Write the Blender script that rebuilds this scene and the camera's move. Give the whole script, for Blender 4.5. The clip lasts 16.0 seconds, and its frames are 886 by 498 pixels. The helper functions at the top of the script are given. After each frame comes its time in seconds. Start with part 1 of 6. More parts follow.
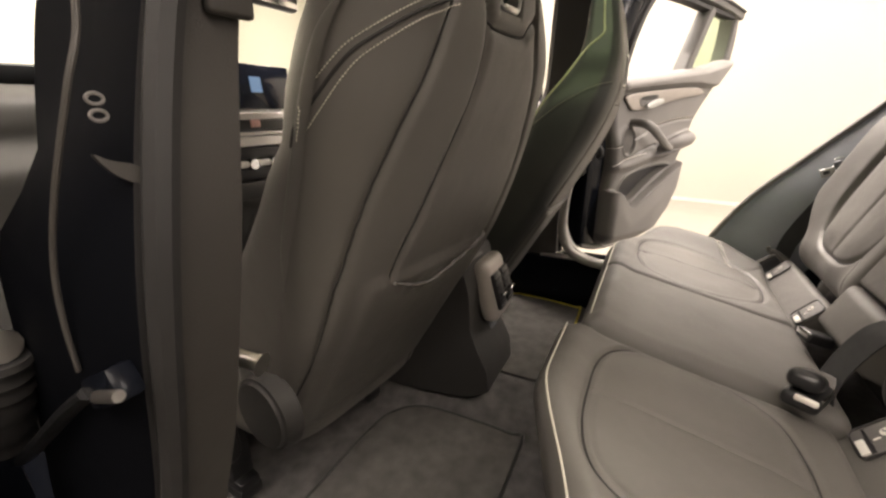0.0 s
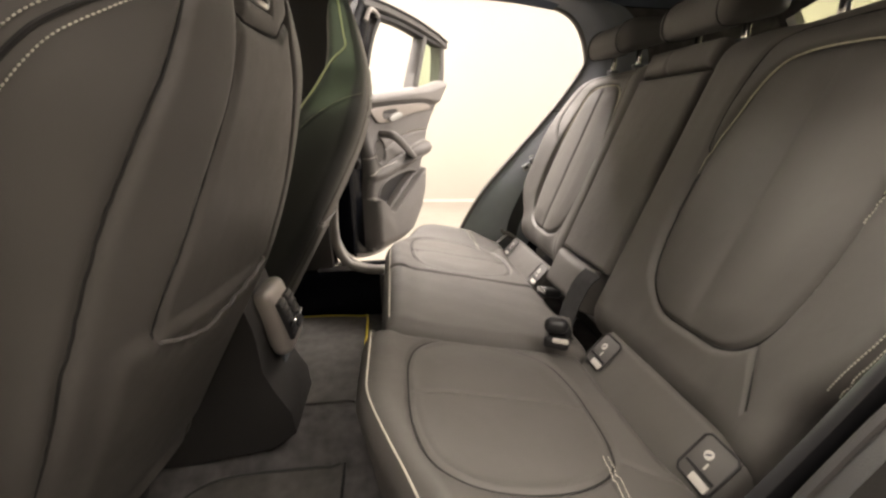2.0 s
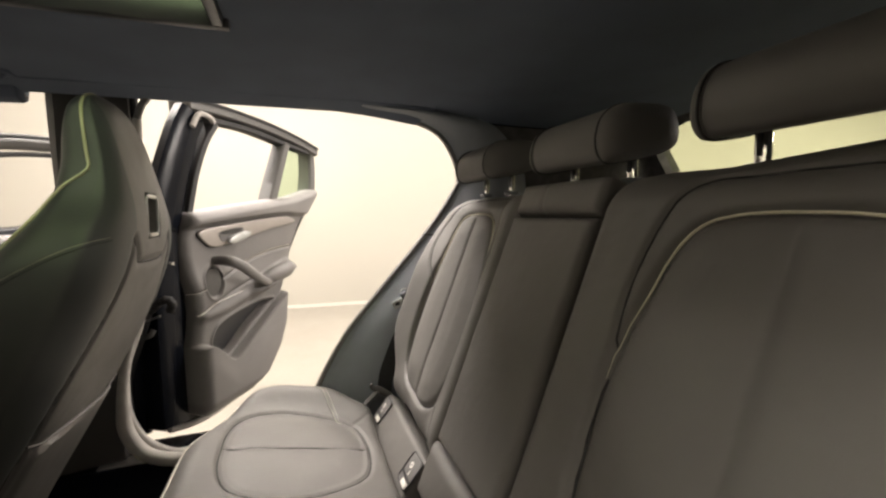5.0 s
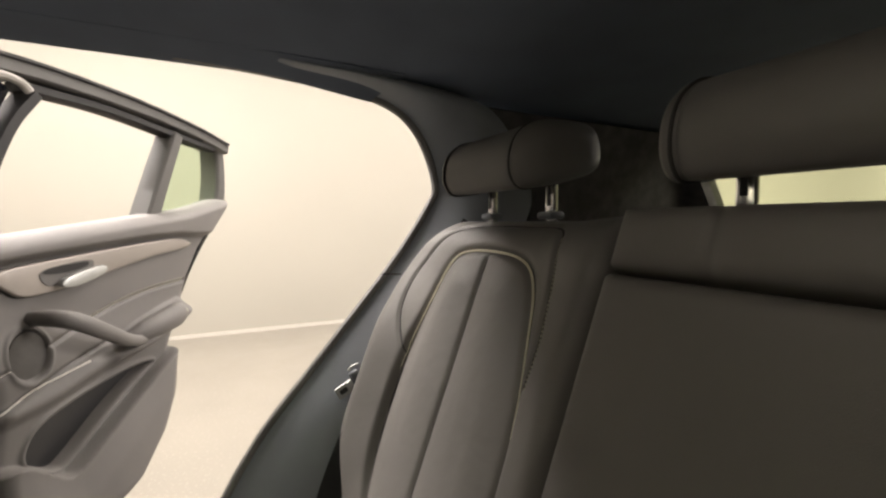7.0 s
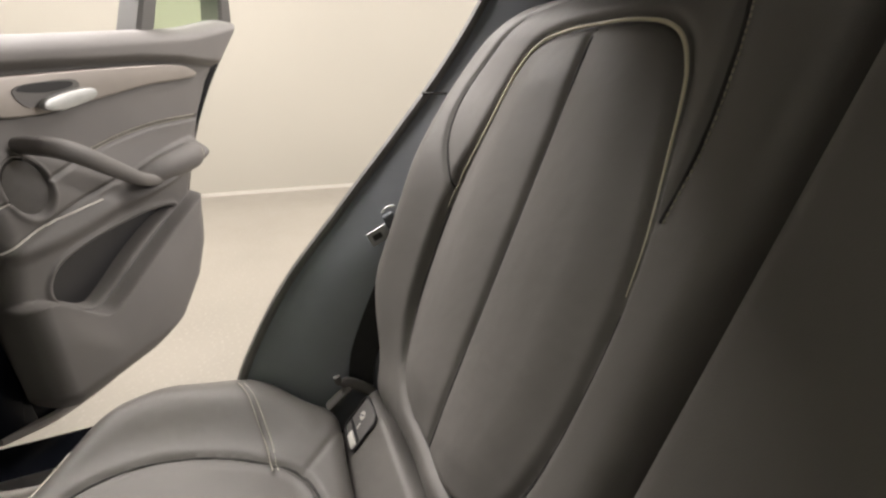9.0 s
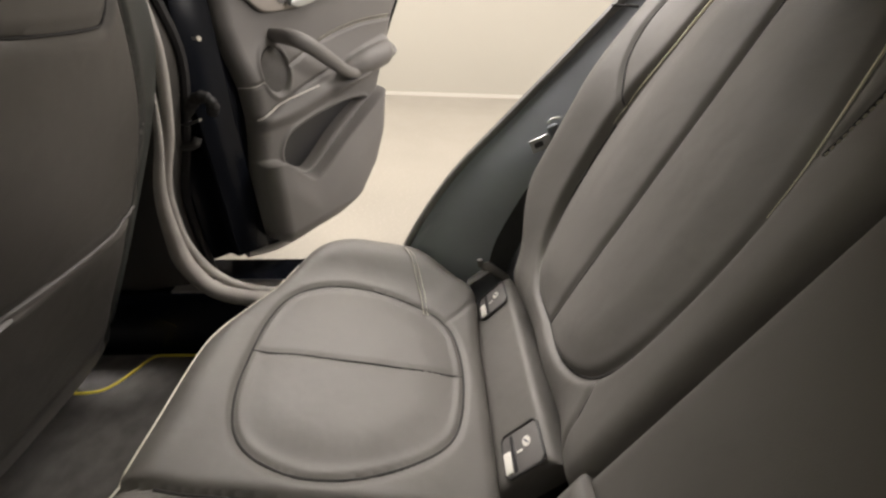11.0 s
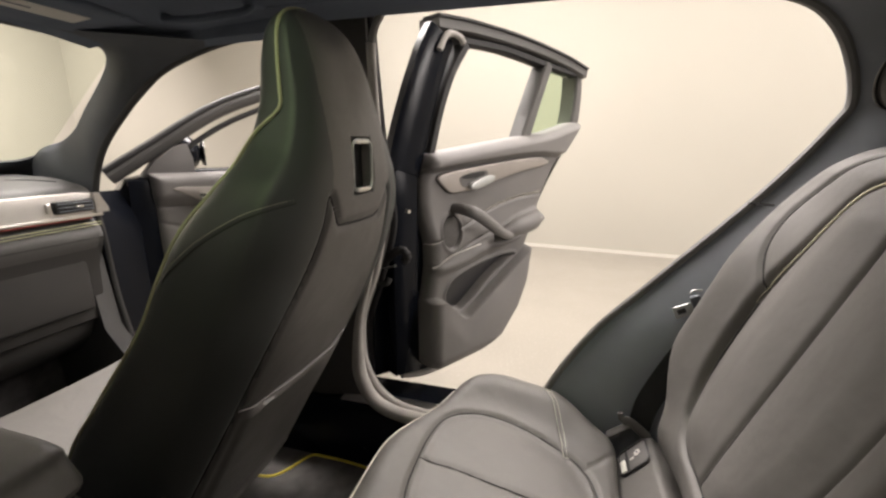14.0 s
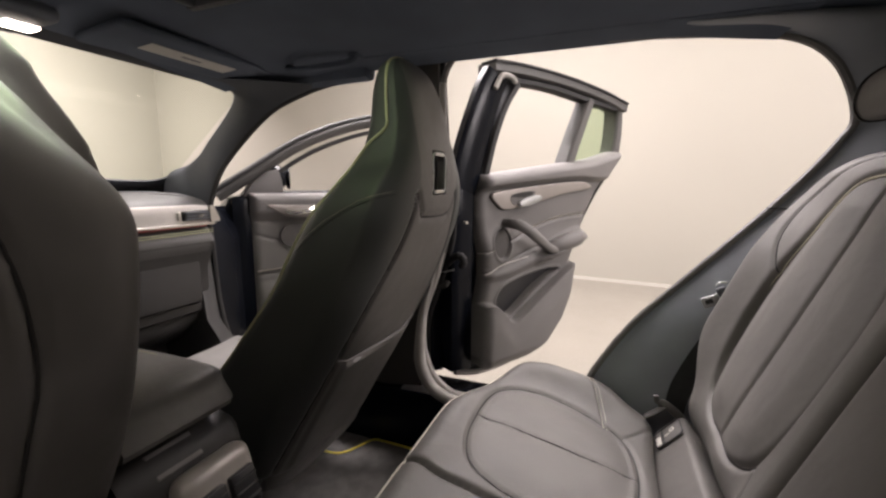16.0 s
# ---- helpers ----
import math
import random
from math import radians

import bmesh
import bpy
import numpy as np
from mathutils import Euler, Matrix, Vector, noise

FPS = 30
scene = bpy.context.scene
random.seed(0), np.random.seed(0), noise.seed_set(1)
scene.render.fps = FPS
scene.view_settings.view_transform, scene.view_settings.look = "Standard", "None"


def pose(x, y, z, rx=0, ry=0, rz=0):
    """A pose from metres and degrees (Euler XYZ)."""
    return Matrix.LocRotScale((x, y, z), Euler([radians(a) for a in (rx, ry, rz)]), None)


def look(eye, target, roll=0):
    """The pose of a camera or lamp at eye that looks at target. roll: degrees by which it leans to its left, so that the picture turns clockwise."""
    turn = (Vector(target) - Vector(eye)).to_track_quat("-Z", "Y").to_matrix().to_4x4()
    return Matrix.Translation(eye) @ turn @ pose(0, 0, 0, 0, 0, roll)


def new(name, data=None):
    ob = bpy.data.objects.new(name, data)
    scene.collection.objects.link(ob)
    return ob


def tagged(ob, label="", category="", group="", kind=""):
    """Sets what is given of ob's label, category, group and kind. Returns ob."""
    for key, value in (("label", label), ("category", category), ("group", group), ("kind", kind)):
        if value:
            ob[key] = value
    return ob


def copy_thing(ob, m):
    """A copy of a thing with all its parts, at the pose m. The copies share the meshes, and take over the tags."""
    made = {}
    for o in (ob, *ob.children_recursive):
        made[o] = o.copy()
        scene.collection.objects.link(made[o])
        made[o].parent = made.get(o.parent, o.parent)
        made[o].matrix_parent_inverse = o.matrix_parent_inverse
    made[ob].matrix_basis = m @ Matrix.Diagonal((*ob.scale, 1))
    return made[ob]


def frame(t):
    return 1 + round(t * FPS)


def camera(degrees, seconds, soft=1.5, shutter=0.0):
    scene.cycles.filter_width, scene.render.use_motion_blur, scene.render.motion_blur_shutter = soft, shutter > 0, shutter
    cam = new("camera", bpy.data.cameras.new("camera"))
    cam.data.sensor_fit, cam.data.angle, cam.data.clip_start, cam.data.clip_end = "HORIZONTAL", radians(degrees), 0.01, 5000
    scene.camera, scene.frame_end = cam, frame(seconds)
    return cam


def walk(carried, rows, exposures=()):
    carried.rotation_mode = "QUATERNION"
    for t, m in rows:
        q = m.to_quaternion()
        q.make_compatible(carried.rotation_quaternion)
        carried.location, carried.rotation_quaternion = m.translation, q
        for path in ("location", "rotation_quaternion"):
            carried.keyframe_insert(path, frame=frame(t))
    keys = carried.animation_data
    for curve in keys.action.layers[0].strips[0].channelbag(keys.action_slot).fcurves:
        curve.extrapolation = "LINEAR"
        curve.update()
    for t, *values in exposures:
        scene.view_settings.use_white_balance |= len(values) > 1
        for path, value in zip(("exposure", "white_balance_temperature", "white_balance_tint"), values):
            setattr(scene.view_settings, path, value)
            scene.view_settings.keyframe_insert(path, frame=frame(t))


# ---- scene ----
cam = camera(93.7, 16.0, soft=2.5)
PATH = [
    (0, (-0.959, 0.672, 1.03), (0.737, 1.514, 0.387), 0.2),
    (0.5, (-0.97, 0.698, 1.021), (0.867, 1.181, 0.395), -0.2),
    (1, (-0.953, 0.716, 1.011), (0.939, 0.895, 0.39), -0.2),
    (1.5, (-0.949, 0.725, 1.006), (0.956, 0.686, 0.398), -0.5),
    (2, (-0.935, 0.719, 1.017), (0.968, 0.497, 0.44), -0.4),
    (2.5, (-0.918, 0.705, 1.041), (0.982, 0.335, 0.539), -0.5),
    (3, (-0.901, 0.691, 1.065), (0.998, 0.214, 0.661), -0.5),
    (3.5, (-0.872, 0.674, 1.089), (1.023, 0.108, 0.793), -0.5),
    (4, (-0.831, 0.651, 1.108), (1.054, 0.015, 0.902), -0.4),
    (4.2, (-0.793, 0.602, 1.122), (1.097, -0.026, 0.937), -0.4),
    (6.3, (-0.286, 0.461, 1.133), (1.54, -0.345, 1.005), -1.3),
    (6.5, (-0.245, 0.459, 1.137), (1.561, -0.393, 1.014), -0.7),
    (7, (-0.14, 0.396, 1.172), (1.631, -0.52, 1.026), -0.9),
    (7.5, (-0.056, 0.346, 1.18), (1.673, -0.64, 0.991), -1.3),
    (8, (0.032, 0.322, 1.137), (1.743, -0.663, 0.813), -1.3),
    (8.5, (0.036, 0.333, 1.097), (1.741, -0.56, 0.555), -1.2),
    (9, (0.018, 0.356, 1.078), (1.731, -0.354, 0.327), -0.5),
    (9.5, (-0.003, 0.37, 1.08), (1.68, -0.078, 0.096), -0.9),
    (10, (-0.018, 0.377, 1.08), (1.604, 0.159, -0.069), -1.0),
    (12.5, (-0.159, 0.454, 1.14), (1.657, 0.679, 0.332), -0.3),
    (13, (-0.17, 0.461, 1.154), (1.685, 0.776, 0.475), -0.3),
    (13.5, (-0.189, 0.463, 1.16), (1.68, 0.885, 0.587), -0.2),
    (14, (-0.226, 0.46, 1.164), (1.644, 0.98, 0.682), 0.0),
    (14.5, (-0.27, 0.45, 1.153), (1.595, 1.046, 0.746), 0.2),
    (15, (-0.318, 0.442, 1.132), (1.536, 1.102, 0.778), 0.2),
    (15.5, (-0.373, 0.44, 1.119), (1.474, 1.138, 0.796), 0.2),
    (16, (-0.421, 0.44, 1.107), (1.42, 1.162, 0.802), 0.2),
]

EXPOSURES = [(0, 1.55, 6750, 15), (2, 1.44, 6650, 15), (3.5, 1.27, 6500, 12), (6.5, 1.10, 6500, 13), (8, 0.72, 6200, 13), (10, 0.74, 6250, 12), (12.5, 1.02, 6400, 12), (14, 0.90, 6300, 14), (16, 0.78, 6150, 19)]
walk(cam, [(t, look(eye, target, roll)) for t, eye, target, roll in PATH], EXPOSURES)
LAMP_WATTS = 100

# ---------------------------------------------------------------- light and room air
world = bpy.data.worlds.new("world")
scene.world = world
world.use_nodes = True
world.node_tree.nodes["Background"].inputs[0].default_value = (0.9, 0.93, 1.0, 1)
world.node_tree.nodes["Background"].inputs[1].default_value = 0.05


def area_lamp(name, place, sx, sy, watts, colour, aim=(0, 0, -1)):
    data = bpy.data.lights.new(name, "AREA")
    data.shape, data.size, data.size_y, data.energy, data.color = "RECTANGLE", sx, sy, watts, colour
    ob = new(name, data)
    ob.matrix_world = look(place, Vector(place) + Vector(aim))
    return ob


WARM = (1.0, 0.92, 0.84)
CEIL = 3.7
# place, share of the power, size, and turn towards the wall ahead (degrees)
LAMP_SPOTS = [(2.5, -2.1, 1.2, 1.6, 3.0, 0), (2.5, 1.8, 2.65, 1.6, 3.0, 0), (-2.4, -1.9, 0.25, 1.6, 3.0, 0), (-2.4, 1.1, 0.25, 1.6, 3.0, 0),
              (2.0, 6.8, 3.0, 3.0, 0.5, 40), (-1.9, 6.8, 3.0, 3.0, 0.5, 40), (0.2, -7.0, 4.2, 1.6, 3.0, 0), (0.6, -14.0, 3.5, 1.6, 3.0, 0)]
for lx, ly, share, wide, deep, tip in LAMP_SPOTS:
    drop = 0.06 + 0.55 * deep * math.sin(radians(tip))
    area_lamp("ceiling_lamp_light", (lx, ly + 0.06 * math.sin(radians(tip)), CEIL - 0.03 - drop), wide, deep, LAMP_WATTS * share, WARM, (0, math.sin(radians(tip)), -math.cos(radians(tip))))

# ---------------------------------------------------------------- materials


def material(name, colour, rough=0.5, metal=0.0, vary=0.12, scale=6.0, grain=0.0, grain_scale=400.0, spots=None, coat=0.0, spec=0.5, sheen=0.0, soft=0.0):
    """A surface with tone drifting at a large scale, and fine grain as relief."""
    m = bpy.data.materials.new(name)
    m.use_nodes = True
    nt = m.node_tree
    b = nt.nodes["Principled BSDF"]
    b.inputs["Roughness"].default_value, b.inputs["Metallic"].default_value = rough, metal
    b.inputs["Coat Weight"].default_value = coat
    b.inputs["Specular IOR Level"].default_value = spec
    b.inputs["Sheen Weight"].default_value = sheen
    co = nt.nodes.new("ShaderNodeTexCoord")
    n1 = nt.nodes.new("ShaderNodeTexNoise")
    n1.inputs["Scale"].default_value, n1.inputs["Detail"].default_value = scale, 4
    nt.links.new(co.outputs["Object"], n1.inputs["Vector"])
    ramp = nt.nodes.new("ShaderNodeMapRange")
    ramp.inputs[1].default_value, ramp.inputs[2].default_value = 0.3, 0.7
    ramp.inputs[3].default_value, ramp.inputs[4].default_value = 1 - vary, 1 + vary
    nt.links.new(n1.outputs["Fac"], ramp.inputs[0])
    mul = nt.nodes.new("ShaderNodeVectorMath")
    mul.operation = "SCALE"
    mul.inputs[0].default_value = colour
    nt.links.new(ramp.outputs[0], mul.inputs["Scale"])
    out = mul.outputs[0]
    if spots:
        tone, size, low, high = spots
        n3 = nt.nodes.new("ShaderNodeTexNoise")
        n3.inputs["Scale"].default_value, n3.inputs["Detail"].default_value = size, 2
        nt.links.new(co.outputs["Object"], n3.inputs["Vector"])
        f = nt.nodes.new("ShaderNodeMapRange")
        f.inputs[1].default_value, f.inputs[2].default_value = low, high
        nt.links.new(n3.outputs["Fac"], f.inputs[0])
        mix = nt.nodes.new("ShaderNodeMix")
        mix.data_type = "RGBA"
        nt.links.new(f.outputs[0], mix.inputs[0])
        nt.links.new(out, mix.inputs[6])
        mix.inputs[7].default_value = (*tone, 1)
        out = mix.outputs[2]
    nt.links.new(out, b.inputs["Base Color"])
    rr = nt.nodes.new("ShaderNodeMapRange")
    rr.inputs[3].default_value, rr.inputs[4].default_value = max(0.02, rough - 0.07), min(1.0, rough + 0.07)
    n4 = nt.nodes.new("ShaderNodeTexNoise")
    n4.inputs["Scale"].default_value, n4.inputs["Detail"].default_value = scale * 4, 3
    nt.links.new(co.outputs["Object"], n4.inputs["Vector"])
    nt.links.new(n4.outputs["Fac"], rr.inputs[0])
    nt.links.new(rr.outputs[0], b.inputs["Roughness"])
    if grain:
        n2 = nt.nodes.new("ShaderNodeTexVoronoi" if grain_scale < 1500 else "ShaderNodeTexNoise")
        n2.inputs["Scale"].default_value = grain_scale
        nt.links.new(co.outputs["Object"], n2.inputs["Vector"])
        bump = nt.nodes.new("ShaderNodeBump")
        bump.inputs["Strength"].default_value, bump.inputs["Distance"].default_value = grain, 0.0006
        nt.links.new(n2.outputs[0], bump.inputs["Height"])
        nt.links.new(bump.outputs[0], b.inputs["Normal"])
        if soft:
            # shallow puckers of stretched leather
            n5 = nt.nodes.new("ShaderNodeTexNoise")
            n5.inputs["Scale"].default_value, n5.inputs["Detail"].default_value = 22.0, 2
            nt.links.new(co.outputs["Object"], n5.inputs["Vector"])
            wide = nt.nodes.new("ShaderNodeBump")
            wide.inputs["Strength"].default_value, wide.inputs["Distance"].default_value = soft, 0.006
            nt.links.new(n5.outputs[0], wide.inputs["Height"])
            nt.links.new(wide.outputs[0], bump.inputs["Normal"])
    return m


def glowing(name, colour, strength):
    m = bpy.data.materials.new(name)
    m.use_nodes = True
    b = m.node_tree.nodes["Principled BSDF"]
    b.inputs["Base Color"].default_value = (*colour, 1)
    b.inputs["Emission Color"].default_value = (*colour, 1)
    b.inputs["Emission Strength"].default_value = strength
    return m


def glass_of(name, colour, rough=0.0, gloss=0.30):
    """Thin tinted pane: straight through, with a mirror's gloss at a slant."""
    m = bpy.data.materials.new(name)
    m.use_nodes = True
    nt = m.node_tree
    nt.nodes.remove(nt.nodes["Principled BSDF"])
    t, g, mix, lw, fr = (nt.nodes.new(k) for k in ("ShaderNodeBsdfTransparent", "ShaderNodeBsdfGlossy", "ShaderNodeMixShader", "ShaderNodeLayerWeight", "ShaderNodeMapRange"))
    t.inputs[0].default_value = (*colour, 1)
    g.inputs["Roughness"].default_value = rough
    lw.inputs[0].default_value = 0.12
    fr.inputs[3].default_value, fr.inputs[4].default_value = 0.01, gloss
    nt.links.new(lw.outputs["Facing"], fr.inputs[0])
    nt.links.new(fr.outputs[0], mix.inputs[0])
    nt.links.new(t.outputs[0], mix.inputs[1])
    nt.links.new(g.outputs[0], mix.inputs[2])
    nt.links.new(mix.outputs[0], nt.nodes["Material Output"].inputs[0])
    return m


LEATHER = material("leather_anthracite", (0.112, 0.106, 0.097), 0.56, vary=0.10, scale=5, grain=0.2, grain_scale=1400, spec=0.46, soft=0.30)
# far front seat's flanks: shade and green roof light put into the colour
LEATHER_SHADED = material("leather_shaded", (0.043, 0.047, 0.044), 0.44, vary=0.12, scale=5, grain=0.2, grain_scale=1400, spec=0.5)
SEATBACK = material("leatherette_back", (0.082, 0.077, 0.071), 0.44, vary=0.10, scale=5, grain=0.2, grain_scale=1400, spec=0.65, soft=0.22)
DASH = material("dash_grey", (0.070, 0.068, 0.066), 0.6, vary=0.08, scale=8, grain=0.3, grain_scale=700)
SEAM = material("seam_dark", (0.018, 0.017, 0.016), 0.8, vary=0.1, scale=40)
PIPING_PALE = material("piping_pale", (0.60, 0.57, 0.42), 0.5, vary=0.06, scale=30)
GRILLE = material("grille_grey", (0.080, 0.075, 0.070), 0.6, vary=0.1, scale=60, grain=0.8, grain_scale=1400)
CONSOLE = material("console_black", (0.026, 0.025, 0.024), 0.55, vary=0.1, scale=8, grain=0.3, grain_scale=700)
PIPING = material("piping_yellow", (0.38, 0.38, 0.23), 0.5, vary=0.06, scale=30)
# pale thread darkened for the far seats, shade put into its colour
THREAD_SHADED = material("thread_shaded", (0.30, 0.28, 0.22), 0.7, vary=0.1, scale=60)
THREAD = material("thread_pale", (0.52, 0.50, 0.42), 0.7, vary=0.1, scale=60)
MAT_EDGE = material("mat_edge_yellow", (0.62, 0.50, 0.05), 0.7, vary=0.1, scale=60)
CARPET = material("carpet_black", (0.098, 0.094, 0.092), 0.95, vary=0.25, scale=30, grain=0.8, grain_scale=2500, spec=0.2)
MAT_CLOTH = material("mat_velour", (0.100, 0.096, 0.090), 0.95, vary=0.2, scale=25, grain=0.8, grain_scale=2500, spec=0.2)
HEADLINER = material("headliner_cloth", (0.124, 0.145, 0.184), 0.95, vary=0.08, scale=8, grain=0.4, grain_scale=3000, spec=0.25)
TRIM_DARK = material("trim_dark", (0.105, 0.115, 0.130), 0.5, vary=0.1, scale=8, grain=0.3, grain_scale=700)
TRIM_GREY = material("trim_grey", (0.115, 0.109, 0.104), 0.55, vary=0.08, scale=6, grain=0.3, grain_scale=700)
DOOR_GREY = material("door_panel_grey", (0.142, 0.135, 0.128), 0.60, vary=0.08, scale=6, grain=0.3, grain_scale=800)
FRAME_GREY = material("frame_grey", (0.085, 0.082, 0.078), 0.55, vary=0.08, scale=6, grain=0.3, grain_scale=700)
INSERT = material("insert_satin", (0.30, 0.275, 0.252), 0.38, metal=0.3, vary=0.08, scale=12)
SILVER = material("silver_trim", (0.70, 0.67, 0.64), 0.34, metal=0.35, vary=0.05, scale=20)
CHROME = material("chrome", (0.72, 0.72, 0.70), 0.14, metal=1.0, vary=0.04, scale=20)
ALU = material("aluminium_brushed", (0.62, 0.60, 0.57), 0.32, metal=1.0, vary=0.06, scale=40)
PAINT = material("paint_black", (0.005, 0.006, 0.009), 0.24, vary=0.05, scale=3, spec=0.12)
JAMB = material("jamb_black", (0.0032, 0.0036, 0.005), 0.75, vary=0.05, scale=6, spec=0.03)
RUBBER = material("rubber", (0.013, 0.0125, 0.013), 0.7, vary=0.12, scale=20)
# near sill seal, shade put into its colour
SEAL_SHADED = material("seal_shaded", (0.075, 0.073, 0.072), 0.55, vary=0.12, scale=25)
SEAL = material("seal_flock", (0.36, 0.342, 0.318), 0.7, vary=0.12, scale=25)
BLACK = material("plastic_black", (0.012, 0.012, 0.013), 0.35, vary=0.1, scale=20)
BELT = material("belt_webbing", (0.022, 0.022, 0.022), 0.8, vary=0.15, scale=60, grain=0.6, grain_scale=1200)
LABEL = material("label_pale", (0.62, 0.60, 0.55), 0.6, vary=0.05, scale=30)
LAMP_GLASS = glowing("lamp_lens", (1.0, 0.86, 0.66), 7.0)
PANEL_GLOW = glowing("ceiling_panel_glow", (1.0, 0.92, 0.8), 2.6)
SCREEN = material("screen_black", (0.01, 0.012, 0.02), 0.12, vary=0.05, scale=5)
SCREEN_BLUE = glowing("screen_blue", (0.07, 0.13, 0.22), 0.35)
GLASS_GREEN = glass_of("glass_green", (0.81, 0.88, 0.77))
GLASS_ROOF = glass_of("glass_roof", (0.70, 0.84, 0.62))
PILLAR = material("pillar_trim", (0.040, 0.037, 0.034), 0.6, vary=0.08, scale=8, grain=0.3, grain_scale=700)
# windscreen pillar: darker copy of the lining, shade put into its colour
A_PILLAR = material("screen_pillar_shaded", (0.072, 0.078, 0.088), 0.8, vary=0.1, scale=8, grain=0.4, grain_scale=3000)
STEEL = material("steel_dull", (0.42, 0.43, 0.42), 0.45, metal=0.6, vary=0.06, scale=40)
# far door seal, haze put into its lighter colour
SEAL_HAZED = material("seal_hazed", (0.17, 0.166, 0.160), 0.6, vary=0.12, scale=25)
# rear pillar trim: lens haze put into its lighter blue-grey colour
PILLAR_HAZED = material("pillar_hazed", (0.25, 0.268, 0.295), 0.55, vary=0.1, scale=8, grain=0.4, grain_scale=3000)
GLASS_REAR = glass_of("glass_rear", (0.93, 0.97, 0.82))
GLASS_CLEAR = glass_of("glass_clear", (0.94, 0.96, 0.92), gloss=0.08)
WALL = material("wall_cream", (0.268, 0.253, 0.217), 0.8, vary=0.03, scale=0.7)
FLOOR = material("floor_terrazzo", (0.163, 0.150, 0.126), 0.42, vary=0.08, scale=1.4, spots=((0.20, 0.186, 0.160), 70, 0.58, 0.68), spec=0.5)
SKIRT = material("skirting_white", (0.38, 0.36, 0.32), 0.5, vary=0.03, scale=5)
CEILING = material("ceiling_white", (0.75, 0.73, 0.70), 0.85, vary=0.03, scale=2)

# ---------------------------------------------------------------- shapes


def thing(name, label, category, group="", place=None, kind=""):
    ob = new(name)
    ob.empty_display_size = 0.1
    if place is not None:
        ob.matrix_world = place
    return tagged(ob, label, category, group, kind)


def mesh_object(name, me, mat, parent=None, label="", smooth=True, place=None):
    if smooth:
        me.shade_smooth()
    if not isinstance(mat, (list, tuple)):
        mat = [mat]
    for m in mat:
        me.materials.append(m)
    ob = new(name, me)
    if parent is not None:
        ob.parent = parent
    if place is not None:
        ob.matrix_basis = place
    if label:
        tagged(ob, label)
    return ob


def part(name, bm, mat, parent=None, label="", smooth=True, place=None, kind=""):
    bmesh.ops.recalc_face_normals(bm, faces=bm.faces)
    me = bpy.data.meshes.new(name)
    bm.to_mesh(me)
    bm.free()
    if smooth:
        me.shade_smooth()
        me.set_sharp_from_angle(angle=radians(42))
    ob = mesh_object(name, me, mat, parent, label, False, place)
    if kind:
        tagged(ob, label, kind=kind)
    return ob


def box(size, centre=(0, 0, 0), bevel=0.004, seg=2, turn=None):
    bm = bmesh.new()
    m = Matrix.Translation(centre) @ (turn or Matrix()) @ Matrix.Diagonal((*size, 1))
    bmesh.ops.create_cube(bm, size=1.0, matrix=m)
    if bevel:
        bmesh.ops.bevel(bm, geom=list(bm.edges), offset=bevel, segments=seg, profile=0.5, affect="EDGES")
    return bm


def prism(poly, d0, d1, put, bevel=0.0, seg=2):
    """A plate: polygon (a, b) between the depths d0 and d1; put(a, b, d) gives the place."""
    bm = bmesh.new()
    low = [bm.verts.new(put(a, b, d0)) for a, b in poly]
    high = [bm.verts.new(put(a, b, d1)) for a, b in poly]
    n = len(poly)
    f0 = bm.faces.new(low[::-1])
    f1 = bm.faces.new(high)
    for i in range(n):
        bm.faces.new((low[i], low[(i + 1) % n], high[(i + 1) % n], high[i]))
    bmesh.ops.recalc_face_normals(bm, faces=bm.faces)
    if bevel:
        bmesh.ops.bevel(bm, geom=list(f1.edges), offset=bevel, segments=seg, profile=0.5, affect="EDGES")
    bmesh.ops.triangulate(bm, faces=[f for f in bm.faces if len(f.verts) > 4])
    return bm


def smooth_line(points, n=8, closed=False):
    """A rounded line through the points."""
    p = [Vector(q) for q in points]
    out = []
    m = len(p)
    for i in range(m if closed else m - 1):
        a = p[(i - 1) % m] if closed or i else p[0] * 2 - p[1]
        b, c = p[i], p[(i + 1) % m]
        d = p[(i + 2) % m] if closed or i + 2 < m else p[-1] * 2 - p[-2]
        for k in range(n):
            t = k / n
            out.append(0.5 * ((2 * b) + (c - a) * t + (2 * a - 5 * b + 4 * c - d) * t * t + (3 * b - a - 3 * c + d) * t ** 3))
    if not closed:
        out.append(p[-1])
    return out


